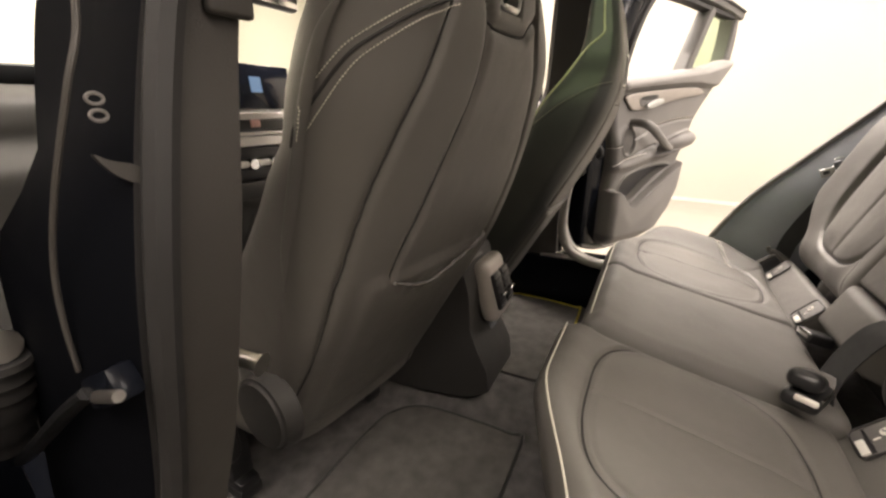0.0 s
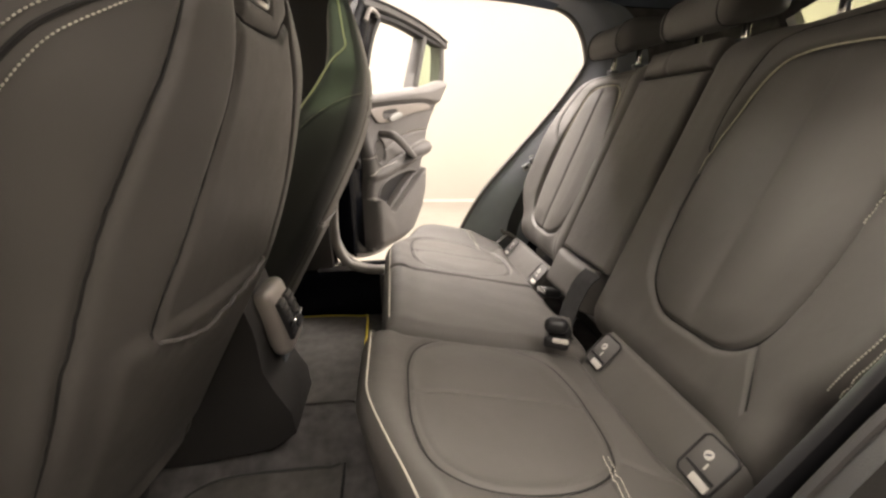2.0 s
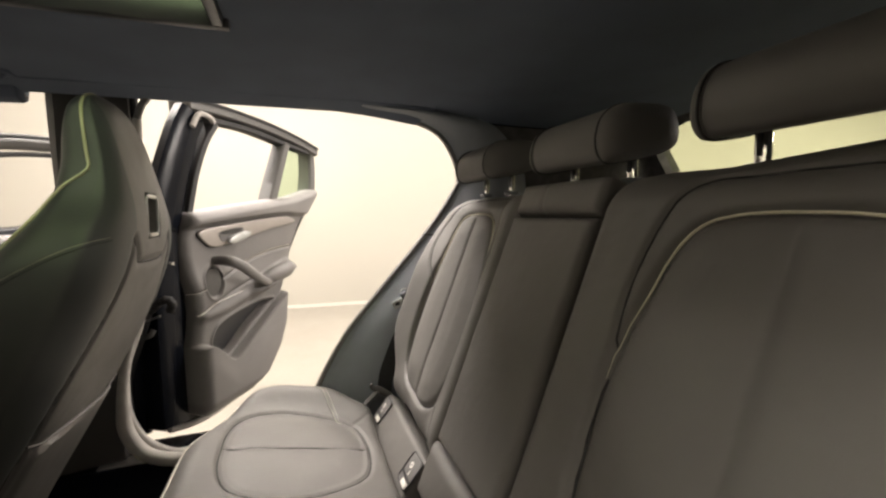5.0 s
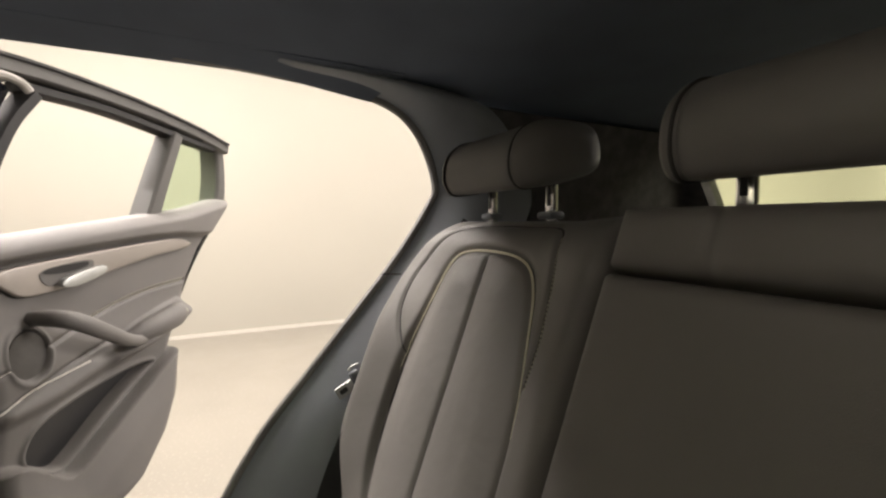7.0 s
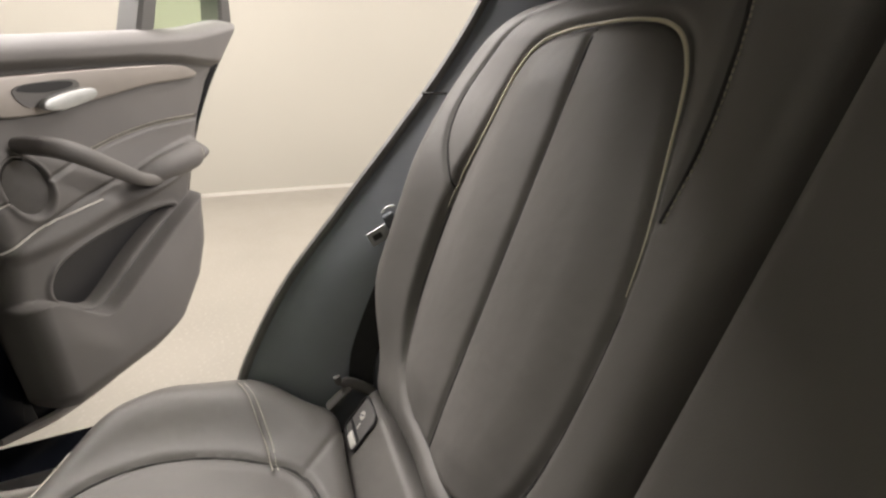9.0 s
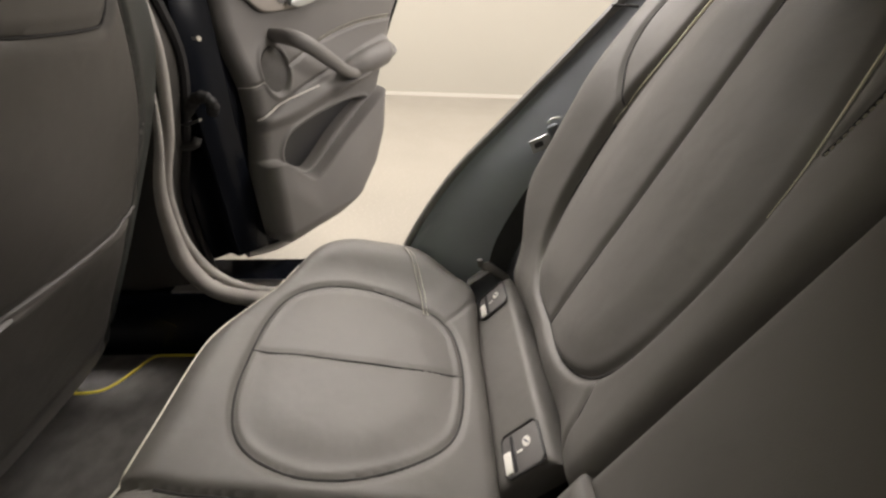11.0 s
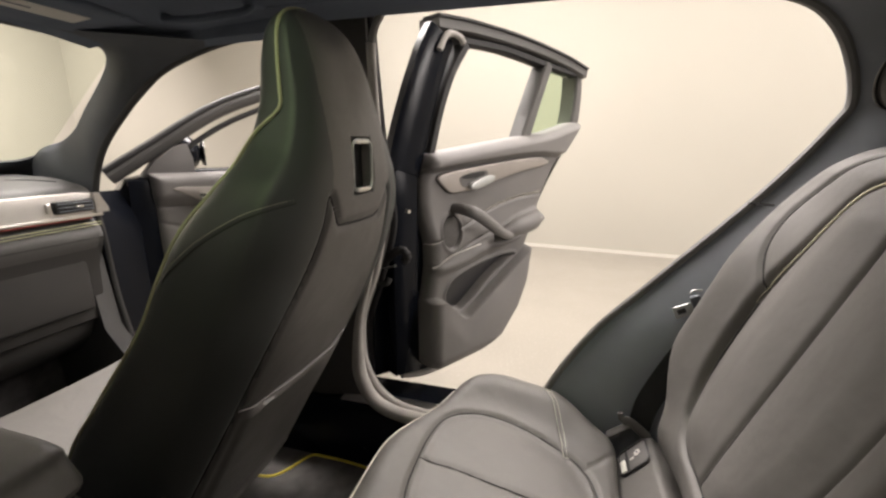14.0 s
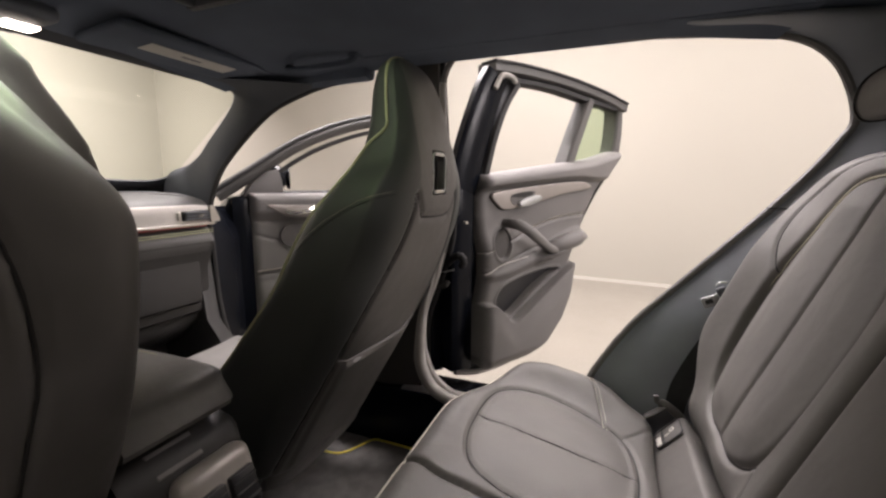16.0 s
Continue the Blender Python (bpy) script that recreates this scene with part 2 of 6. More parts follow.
def tube(points, r, sides=8, closed=False, flat=1.0, side=None, bm=None):
    """A round rod along the points; flat squashes it across `side`, r may vary along it."""
    bm = bm or bmesh.new()
    p = [Vector(q) for q in points]
    n = len(p)
    rings = []
    last = None
    for i in range(n):
        ahead = (p[(i + 1) % n] - p[i - 1]) if closed else (p[min(i + 1, n - 1)] - p[max(i - 1, 0)])
        ahead.normalize()
        ref = Vector(side) if side is not None else (last or (Vector((0, 0, 1)) if abs(ahead.z) < 0.9 else Vector((1, 0, 0))))
        a = (ref - ahead * ref.dot(ahead)).normalized()
        last = a
        b = ahead.cross(a)
        rr = r[i] if isinstance(r, (list, tuple)) else r
        rings.append([bm.verts.new(p[i] + a * (rr * flat * math.cos(2 * math.pi * k / sides)) + b * (rr * math.sin(2 * math.pi * k / sides))) for k in range(sides)])
    for i in range(n if closed else n - 1):
        u, v = rings[i], rings[(i + 1) % n]
        for k in range(sides):
            bm.faces.new((u[k], u[(k + 1) % sides], v[(k + 1) % sides], v[k]))
    if not closed:
        bm.faces.new(rings[0][::-1])
        bm.faces.new(rings[-1])
    return bm


def sheet_mesh(name, grid, closed_u=False, back=None, mats_of=None):
    """A mesh from a grid of places [rows, columns, 3]; back: a second grid behind it, joined at the rim."""
    nv, nu = grid.shape[:2]
    verts = grid.reshape(-1, 3)
    idx = np.arange(nv * nu).reshape(nv, nu)
    if closed_u:
        nxt = np.roll(idx, -1, axis=1)
        quads = np.stack([idx[:-1], nxt[:-1], nxt[1:], idx[1:]], -1).reshape(-1, 4)
    else:
        quads = np.stack([idx[:-1, :-1], idx[:-1, 1:], idx[1:, 1:], idx[1:, :-1]], -1).reshape(-1, 4)
    faces = quads.tolist()
    tags = mats_of.reshape(-1).tolist() if mats_of is not None else None
    if back is not None:
        off = nv * nu
        verts = np.concatenate([verts, back.reshape(-1, 3)])
        faces += (quads[:, ::-1] + off).tolist()
        rim = list(idx[0, :]) + list(idx[1:, -1]) + list(idx[-1, -2::-1]) + list(idx[-2:0:-1, 0])
        for a, b in zip(rim, rim[1:] + rim[:1]):
            faces.append([int(b), int(a), int(a) + off, int(b) + off])
    if closed_u:
        faces.append(idx[0, ::-1].tolist())
        faces.append(idx[-1].tolist())
    me = bpy.data.meshes.new(name)
    me.from_pydata(verts.tolist(), [], faces)
    if tags:
        me.polygons.foreach_set("material_index", tags + [0] * (len(faces) - len(tags)))
    me.validate()
    bm = bmesh.new()
    bm.from_mesh(me)
    bmesh.ops.recalc_face_normals(bm, faces=bm.faces)
    bm.to_mesh(me)
    bm.free()
    me.shade_smooth()
    me.set_sharp_from_angle(angle=radians(60))
    return me


def line_gap(a, b, line):
    """The distance of the points (a, b) from a broken line, for whole grids."""
    best = np.full(np.shape(a), 9.0)
    for (x0, y0), (x1, y1) in zip(line[:-1], line[1:]):
        dx, dy = x1 - x0, y1 - y0
        t = np.clip(((a - x0) * dx + (b - y0) * dy) / (dx * dx + dy * dy + 1e-12), 0, 1)
        best = np.minimum(best, np.hypot(a - x0 - t * dx, b - y0 - t * dy))
    return best


def inside(a, b, poly):
    """Signed distance of grid points to a polygon, negative within."""
    d = line_gap(a, b, list(poly) + [poly[0]])
    hit = np.zeros(np.shape(a), bool)
    n = len(poly)
    for i in range(n):
        (x0, y0), (x1, y1) = poly[i], poly[(i + 1) % n]
        if y0 != y1:
            hit ^= ((y0 > b) != (y1 > b)) & (a < (x1 - x0) * (b - y0) / (y1 - y0) + x0)
    return np.where(hit, -d, d)


def ease(v):
    v = np.clip(v, 0, 1)
    return v * v * (3 - 2 * v)


def flat_line(points, n=8, closed=False):
    return [(v.x, v.y) for v in smooth_line([(a, b, 0) for a, b in points], n, closed)]


def stitches(line, pitch, length, r, bm=None):
    """Short threads along a line."""
    bm = bm or bmesh.new()
    p = [Vector(q) for q in line]
    run = 0.0
    want = 0.0
    for a, b in zip(p[:-1], p[1:]):
        step = (b - a).length
        while want <= run + step and step > 0:
            c = a.lerp(b, (want - run) / step)
            d = (b - a).normalized() * length / 2
            tube([c - d, c - d * 0.4, c + d * 0.4, c + d], [r * 0.5, r, r, r * 0.5], 5, bm=bm)
            want += pitch
        run += step
    return bm

# ---------------------------------------------------------------- the room (turned a little against the car)
ROOM = pose(0, 0, 0, 0, 0, -6.1)
XE, XW, YN, YS = 4.62, -6.2, 9.6, -20.0


def room_slab(name, x0, x1, y0, y1, z0, z1, mat, label, category):
    bm = box((x1 - x0, y1 - y0, z1 - z0), ((x0 + x1) / 2, (y0 + y1) / 2, (z0 + z1) / 2), 0)
    ob = part(name, bm, mat, None, "", False)
    ob.matrix_world = ROOM
    return tagged(ob, label, category, kind="structure")


room_slab("floor", XW - 0.3, XE + 0.3, YS - 0.3, YN + 0.3, -0.2, 0, FLOOR, "beige speckled terrazzo showroom floor", "floor")
room_slab("ceiling", XW - 0.3, XE + 0.3, YS - 0.3, YN + 0.3, CEIL, CEIL + 0.2, CEILING, "plain white painted showroom ceiling", "ceiling")
room_slab("wall_east", XE, XE + 0.2, YS, YN, 0, CEIL, WALL, "smooth cream painted showroom wall", "wall")
room_slab("wall_west", XW - 0.2, XW, YS, YN, 0, CEIL, WALL, "smooth cream painted showroom wall", "wall")
room_slab("wall_north", XW, XE, YN, YN + 0.2, 0, CEIL, WALL, "smooth cream painted showroom wall", "wall")
room_slab("wall_south", XW, XE, YS - 0.2, YS, 0, CEIL, WALL, "smooth cream painted showroom wall", "wall")
room_slab("baseboard", XE - 0.012, XE - 0.001, YS + 0.02, YN - 0.02, 0.0, 0.035, SKIRT, "thin grey baseboard strip along the wall", "baseboard")
for lx, ly, share, wide, deep, tip in LAMP_SPOTS:
    lamp = thing("ceiling_lamp", "white rectangular ceiling lamp with glowing diffuser", "lamp", "ceiling lamps", pose(lx, ly, CEIL - 0.03 - 0.55 * deep * math.sin(radians(tip)), tip))
    part("lamp_frame", box((wide + 0.1, deep + 0.1, 0.06), (0, 0, 0), 0.01), SKIRT, lamp)
    part("diffuser", box((wide, deep, 0.01), (0, 0, -0.034), 0.002), PANEL_GLOW, lamp)

# ---------------------------------------------------------------- the rear bench
LEAN_B = radians(21.6)
BACK_N = Vector((0, math.cos(LEAN_B), math.sin(LEAN_B)))
BACK_S = Vector((0, -math.sin(LEAN_B), math.cos(LEAN_B)))
BACK_O = Vector((0, 0.285, 0.58))          # foot of the backrest's face


def on_back(x, s, d):
    return Vector((x, 0, 0)) + BACK_O + BACK_S * s + BACK_N * d


def s_of(z):
    return (z - BACK_O.z) / BACK_S.z


def pad_grid(u, v, d, frame_o, frame_s, frame_n):
    o, s, n = (np.array(q) for q in (frame_o, frame_s, frame_n))
    g = o + v[..., None] * s + d[..., None] * n
    g[..., 0] += u
    return g


def rounded_fall(e, r):
    """How far a padded edge falls away at the distance e from the rim."""
    q = np.clip(1 - e / r, 0, 1)
    return -r * (1 - np.sqrt(np.clip(1 - q * q, 0, 1)))


def panel_outline(cx, side):
    """The inlaid panel of an outer backrest: half width by height, as a closed line (x, s)."""
    right = [(0.0, 0.112), (0.070, 0.116), (0.118, 0.150), (0.142, 0.215), (0.150, 0.31), (0.146, 0.40), (0.129, 0.48), (0.109, 0.548), (0.075, 0.580), (0.0, 0.588)]
    line = [(cx + a, b) for a, b in right] + [(cx - a * (1.0 if side > 0 else 1.0 + 0.085 * min(1.0, max(0.0, (b - 0.2) / 0.15))), b) for a, b in right[-2:0:-1]]
    return flat_line(line, 6, True)


def outer_backrest(name, cx, side, x_in, x_out, group_parent, low_seam):
    nu, nv = 150, 170
    q = np.linspace(0, 1, nu)[None, :] * np.ones((nv, 1))
    foot = 0.035 if side > 0 else -0.020
    v = np.linspace(foot, 0.655, nv)[:, None] * np.ones((1, nu))
    top = ease((v - 0.50) / 0.18)
    xo = x_out - side * ((0.065 if side > 0 else 0.0) * top ** 1.5 + 0.075 * ease((0.25 - v) / 0.16))
    u = x_in + (xo - x_in) * q
    if side < 0:
        v = v + (0.002 + 0.046 * q) * ease((v - 0.42) / 0.24)
    vt = v[-1:, :]
    poly = panel_outline(cx, side)
    f = inside(u, v, poly)
    within = ease(-f / 0.012)
    half = np.clip(np.abs(u - cx - side * 0.004) / 0.07, 0, 1)
    d = 0.009 * np.sin(np.pi * np.clip(half, 0, 1) * 0.5) * ease(-f / 0.06) - 0.002
    d -= 0.009 * np.exp(-(f / 0.006) ** 2)
    d -= (0.005 if side > 0 else 0.003) * np.exp(-((u - cx - side * 0.004) / (0.0045 if side > 0 else 0.012)) ** 2) * within
    out = np.clip((u - cx) * side - 0.10, 0, None)
    d += 0.042 * ease(out / 0.16) * ease((0.64 - v) / 0.25) * ease((f + 0.01) / 0.02)
    inn = np.clip(-(u - cx) * side - 0.10, 0, None)
    d += 0.014 * ease(inn / 0.09) * ease((f + 0.01) / 0.02)
    seam = flat_line(bolster_seam(cx, side), 8)
    d -= 0.005 * np.exp(-(line_gap(u, v, seam) / 0.004) ** 2)
    d += 0.0035 * np.sin(u * 40 + v * 17) * np.exp(-(f / 0.07) ** 2) * ease((0.25 - v) / 0.2)
    d -= 0.005 * np.exp(-(line_gap(u, v, low_seam) / 0.004) ** 2)
    d += rounded_fall(np.abs(xo - u), 0.045) * 0.8 + rounded_fall(np.abs(u - x_in), 0.026)
    d += rounded_fall(vt - v, 0.075)
    d += rounded_fall(v - foot, 0.075)
    g = pad_grid(u, v, d, BACK_O, BACK_S, BACK_N)
    b = pad_grid(u, v, np.full_like(d, -0.10), BACK_O, BACK_S, BACK_N)
    me = sheet_mesh(name, g, back=b)
    ob = mesh_object(name, me, LEATHER, group_parent, "", False)

    def depth_at(x, s):
        k = int(round((s - foot) / (0.655 - foot) * (nv - 1)))
        k = min(max(k, 0), nv - 1)
        if side < 0:
            c = int(np.argmin(np.abs(u[k] - x)))
            return float(np.interp(s, v[:, c], d[:, c]))
        return float(np.interp(x, u[k] if u[k, -1] > u[k, 0] else u[k, ::-1], d[k] if u[k, -1] > u[k, 0] else d[k, ::-1]))

    pip = [p for p in poly if p[1] > 0.37]
    pip.sort(key=lambda p: math.atan2(p[1] - 0.37, p[0] - cx))
    if side > 0:
        pip = pip[: len(pip) // 2 + len(pip) // 2]
    part("piping", tube([on_back(x, s, depth_at(x, s) + 0.0055) for x, s in pip], [0.0017 * min(1.0, 0.15 + 0.06 * min(k, len(pip) - 1 - k)) for k in range(len(pip))], 6), PIPING_PALE, ob, "pale piping")
    rows_ = [(cx + side * 0.004, s) for s in np.linspace(0.118, 0.584, 40)]
    if side > 0:
        part("seam", tube([on_back(x, s, depth_at(x, s) + 0.0004) for x, s in rows_], 0.0016, 6), SEAM, ob)
    low = [p for p in poly if p[1] <= 0.375]
    low.sort(key=lambda p: math.atan2(p[0] - cx, 0.375 - p[1]))
    part("seam", tube([on_back(x, s, depth_at(x, s) + 0.0004) for x, s in low], 0.0017, 6), SEAM, ob)
    part("seam", tube([on_back(x, s, depth_at(x, s) + 0.0004) for x, s in seam], 0.0015, 6), SEAM, ob)
    part("seam", tube([on_back(x, s, depth_at(x, s) + 0.0004) for x, s in low_seam], 0.0015, 6), SEAM, ob)
    th = [p for p in seam if p[0] - cx < -0.05 and p[1] < 0.615]
    th.sort(key=lambda p: -p[1])
    th += [(cx - a, s) for a, s in (((0.150, 0.44),) if side > 0 else ((0.166, 0.338),))]
    th2 = [on_back(x - 0.006, s, depth_at(x - 0.006, s) + 0.001) for x, s in th]
    inner_thread = stitches(th2, 0.0048, 0.0033, 0.0008 if side > 0 else 0.0012)
    both = bmesh.new()
    rim_x = abs(x_out) - 0.012
    for off in (0.0, 0.0085) if side < 0 else ():
        rim = flat_line([(side * (rim_x - off), s_of(0.955)), (side * (rim_x - 0.007 - off), s_of(0.87)), (side * (rim_x - 0.019 - off), s_of(0.79)), (side * (rim_x - 0.041 - off), s_of(0.72))], 8)
        stitches([on_back(x, s, depth_at(x, s) + 0.001) for x, s in rim], 0.0048, 0.0034, 0.0010, both)
    part("stitching", inner_thread, THREAD_SHADED if side > 0 else THREAD, ob, "seam thread", kind="stuff")
    if side > 0:
        both.free()
    else:
        part("stitching", both, THREAD, ob, "pale decorative stitching", kind="stuff")
    return ob


def bolster_seam(cx, side):
    """The seam that runs round the shoulder of the backrest, from the outer side over the top to the inner side."""
    start = ((0.150, 0.395), (0.185, 0.45), (0.195, 0.51), (0.175, 0.57), (0.135, 0.618)) if side > 0 else ((0.163, 0.345), (0.172, 0.395), (0.178, 0.45), (0.181, 0.51), (0.163, 0.57), (0.126, 0.618))
    return [(cx + side * a, b) for a, b in (*start, (0.06, 0.632), (-0.05, 0.632), (-0.112, 0.626), (-0.138, 0.58), *(((-0.152, 0.50), (-0.1495, 0.44)) if side > 0 else ((-0.152, 0.49), (-0.149, 0.41))))]


bench = thing("rear_bench", "dark anthracite leather rear bench seat with pale piping", "car seat", place=pose(0, 0, 0))
outer_backrest("backrest", 0.352, 1, 0.141, 0.612, bench, [(0.222, 0.155), (0.205, 0.120), (0.190, 0.075)])
outer_backrest("backrest", -0.352, -1, -0.105, -0.655, bench, [(-0.478, 0.150), (-0.500, 0.110), (-0.520, 0.070)])


def plain_pad(name, x0, x1, s0, s1, lift, r, mat, parent, o=BACK_O, sdir=BACK_S, ndir=BACK_N, thick=0.09, nu=60, nv=80, crown=0.006, marks=()):
    u = np.linspace(x0, x1, nu)[None, :] * np.ones((nv, 1))
    v = np.linspace(s0, s1, nv)[:, None] * np.ones((1, nu))
    e = np.minimum(np.minimum(u - x0, x1 - u), np.minimum(v - s0, s1 - v))
    d = lift + rounded_fall(e, r) + crown * np.sin(np.pi * (u - x0) / (x1 - x0)) * np.sin(np.pi * (v - s0) / (s1 - s0))
    for line in marks:
        d -= 0.004 * np.exp(-(line_gap(u, v, line) / 0.004) ** 2)
    g = pad_grid(u, v, d, o, sdir, ndir)
    b = pad_grid(u, v, np.full_like(d, lift - thick), o, sdir, ndir)
    return mesh_object(name, sheet_mesh(name, g, back=b), mat, parent, "", False)


plain_pad("centre_armrest", -0.100, 0.136, 0.112, 0.577, 0.015, 0.012, LEATHER, bench)
plain_pad("centre_top", -0.100, 0.136, 0.581, 0.643, 0.015, 0.016, LEATHER, bench, nv=30, marks=[[(0.042, 0.58), (0.042, 0.65)]])
plain_pad("centre_bolster", -0.062, 0.150, 0.0, 0.106, 0.018, 0.022, LEATHER, bench, nv=30)

CUSH_A = radians(12)
CUSH_O = Vector((0, 0.31, 0.553))
CUSH_S = Vector((0, math.cos(CUSH_A), math.sin(CUSH_A)))
CUSH_N = Vector((0, -math.sin(CUSH_A), math.cos(CUSH_A)))


def on_cushion(x, t, d):
    return Vector((x, 0, 0)) + CUSH_O + CUSH_S * t + CUSH_N * d


def cushion_outline(cx, side):
    right = [(0.0, 0.043), (0.085, 0.054), (0.130, 0.085), (0.165, 0.155), (0.180, 0.235), (0.165, 0.305), (0.130, 0.346), (0.07, 0.365), (0.0, 0.368)]
    if side < 0:
        right = [(0.0, 0.073), (0.085, 0.080), (0.132, 0.100), (0.165, 0.155), (0.180, 0.235), (0.170, 0.305), (0.138, 0.348), (0.08, 0.369), (0.0, 0.373)]
    return flat_line([(cx + a, b) for a, b in right] + [(cx - a, b) for a, b in right[-2:0:-1]], 6, True)


def cushion(name, x_in, x_out, cx, side, seams, depth, ahead, split=None):
    nu, nv = 170, 130
    q = np.linspace(0, 1, nu)[None, :] * np.ones((nv, 1))
    vq = np.linspace(0, 1, nv)[:, None] * np.ones((1, nu))
    # the front edge runs back towards the outer side
    u0 = x_in + (x_out - x_in) * q
    front = depth - 0.085 * ease((np.abs(u0) - 0.42) / 0.27) ** 1.4
    v = vq * front
    xo = x_out - side * 0.14 * ease((v - 0.24) / 0.24) - side * 0.085 * ease((0.15 - v) / 0.15)
    u = x_in + (xo - x_in) * q
    poly = cushion_outline(cx, side)
    f = inside(u, v, poly)
    d = 0.006 * ease(-f / 0.07) - 0.005 * ease(-f / 0.02)
    d -= 0.007 * np.exp(-(f / 0.005) ** 2)
    d -= (0.004 if side > 0 else 0.002) * np.exp(-((u - cx) / 0.004) ** 2) * ease(-f / 0.012)
    d += 0.044 * ease(((u - cx) * side - 0.06) / 0.28) * ease((f + 0.005) / 0.11)
    d += 0.014 * ease((v - 0.36) / 0.08)
    for line in seams:
        d -= 0.004 * np.exp(-(line_gap(u, v, line) / 0.0035) ** 2)
    if split is not None:
        d -= 0.012 * np.exp(-((u - split) / 0.006) ** 2)
    eo = np.abs(xo - u)
    ei = np.abs(u - x_in)
    d += rounded_fall(eo, 0.10) * 0.8 + rounded_fall(ei, 0.03) + rounded_fall(front - v, 0.055) + rounded_fall(v, 0.03)
    d += 0.0008 * np.sin(u * 55 + v * 23) * np.sin(v * 41 - u * 12)
    g = pad_grid(u, v, d, CUSH_O + Vector((0, ahead, 0)), CUSH_S, CUSH_N)
    # skirt: straight down, a little tucked under
    b = g.copy()
    b[..., 2] = 0.30
    b[..., 1] = g[..., 1] - 0.05 * vq - 0.0
    b[..., 0] -= side * 0.03 * q
    me = sheet_mesh(name, g, back=b)
    ob = mesh_object(name, me, LEATHER, bench, "", False)

    def skin(x, t):
        k = min(int(np.argmin(np.abs(v[:, nu // 2] - t))), nv - 2)
        for _ in range(3):
            k = min(int(np.argmin(np.abs(v[:, int(np.argmin(np.abs(u[k] - x)))] - t))), nv - 2)
        cols = np.argsort(u[k])
        d0 = float(np.interp(x, u[k][cols], d[k][cols]))
        return on_cushion(x, t, d0 + 0.0004) + Vector((0, ahead, 0))

    part("seam", tube([skin(x, t) for x, t in poly], 0.0017, 6, closed=True), SEAM, ob)
    if side > 0:
        part("seam", tube([skin(cx, t) for t in np.linspace(0.045, 0.366, 30)], 0.0014, 6), SEAM, ob)
    if split is not None:
        part("seam", tube([skin(split, t) for t in np.linspace(0.02, 0.40, 30)], 0.0018, 6), SEAM, ob)
    return ob, u, v + ahead, d


far_ob, fu, fv, fd = cushion("cushion", -0.188, 0.715, 0.370, 1, [[(0.50, 0.104), (0.55, 0.113), (0.593, 0.127), (0.668, 0.156)], [(0.485, 0.072), (0.56, 0.0)]], 0.448, 0.0, split=0.165)
near_ob, nu_, nv_, nd_ = cushion("cushion", -0.196, -0.715, -0.385, -1, [[(-0.53, 0.110), (-0.57, 0.115), (-0.61, 0.127), (-0.668, 0.156)], [(-0.50, 0.080), (-0.56, 0.0)]], 0.448, 0.034)


def edge_line(u, v, d, row=None, col=None, lift=0.0, o=CUSH_O, s=CUSH_S, n=CUSH_N, step=3):
    ids = [(row, k) for k in range(0, u.shape[1], step)] if row is not None else [(k, col) for k in range(0, u.shape[0], step)]
    return [Vector((u[i], 0, 0)) + o + s * v[i] + n * (d[i] + lift) for i in ids]


# pale thread along the cushions' front rolls and across their outer wings
for ob, u, v, d in ((far_ob, fu, fv, fd), (near_ob, nu_, nv_, nd_)):
    rim = edge_line(u, v, d, row=u.shape[0] - 4, lift=0.001)
    part("piping", tube(rim[3:-3], 0.0016, 5), THREAD, ob, "pale front seam thread")
    sgn = 1 if ob is far_ob else -1
    shift = 0.0 if ob is far_ob else 0.034
    cross = bmesh.new()
    for off in (-0.004, 0.004):
        run = []
        for a, b in flat_line([(0.503, 0.105 + off), (0.55, 0.113 + off), (0.593, 0.127 + off), (0.63, 0.141 + off), (0.662, 0.154 + off)], 5):
            j = int(np.argmin(np.abs(v[:, u.shape[1] - 30] - b - shift)))
            cols = np.argsort(u[j])
            run.append(Vector((sgn * a, 0, 0)) + CUSH_O + CUSH_S * (b + shift) + CUSH_N * (float(np.interp(sgn * a, u[j][cols], d[j][cols])) + 0.001))
        stitches(run, 0.0048, 0.0036, 0.0009, cross)
    part("stitching", cross, THREAD, ob, "pale wing stitching", kind="stuff")


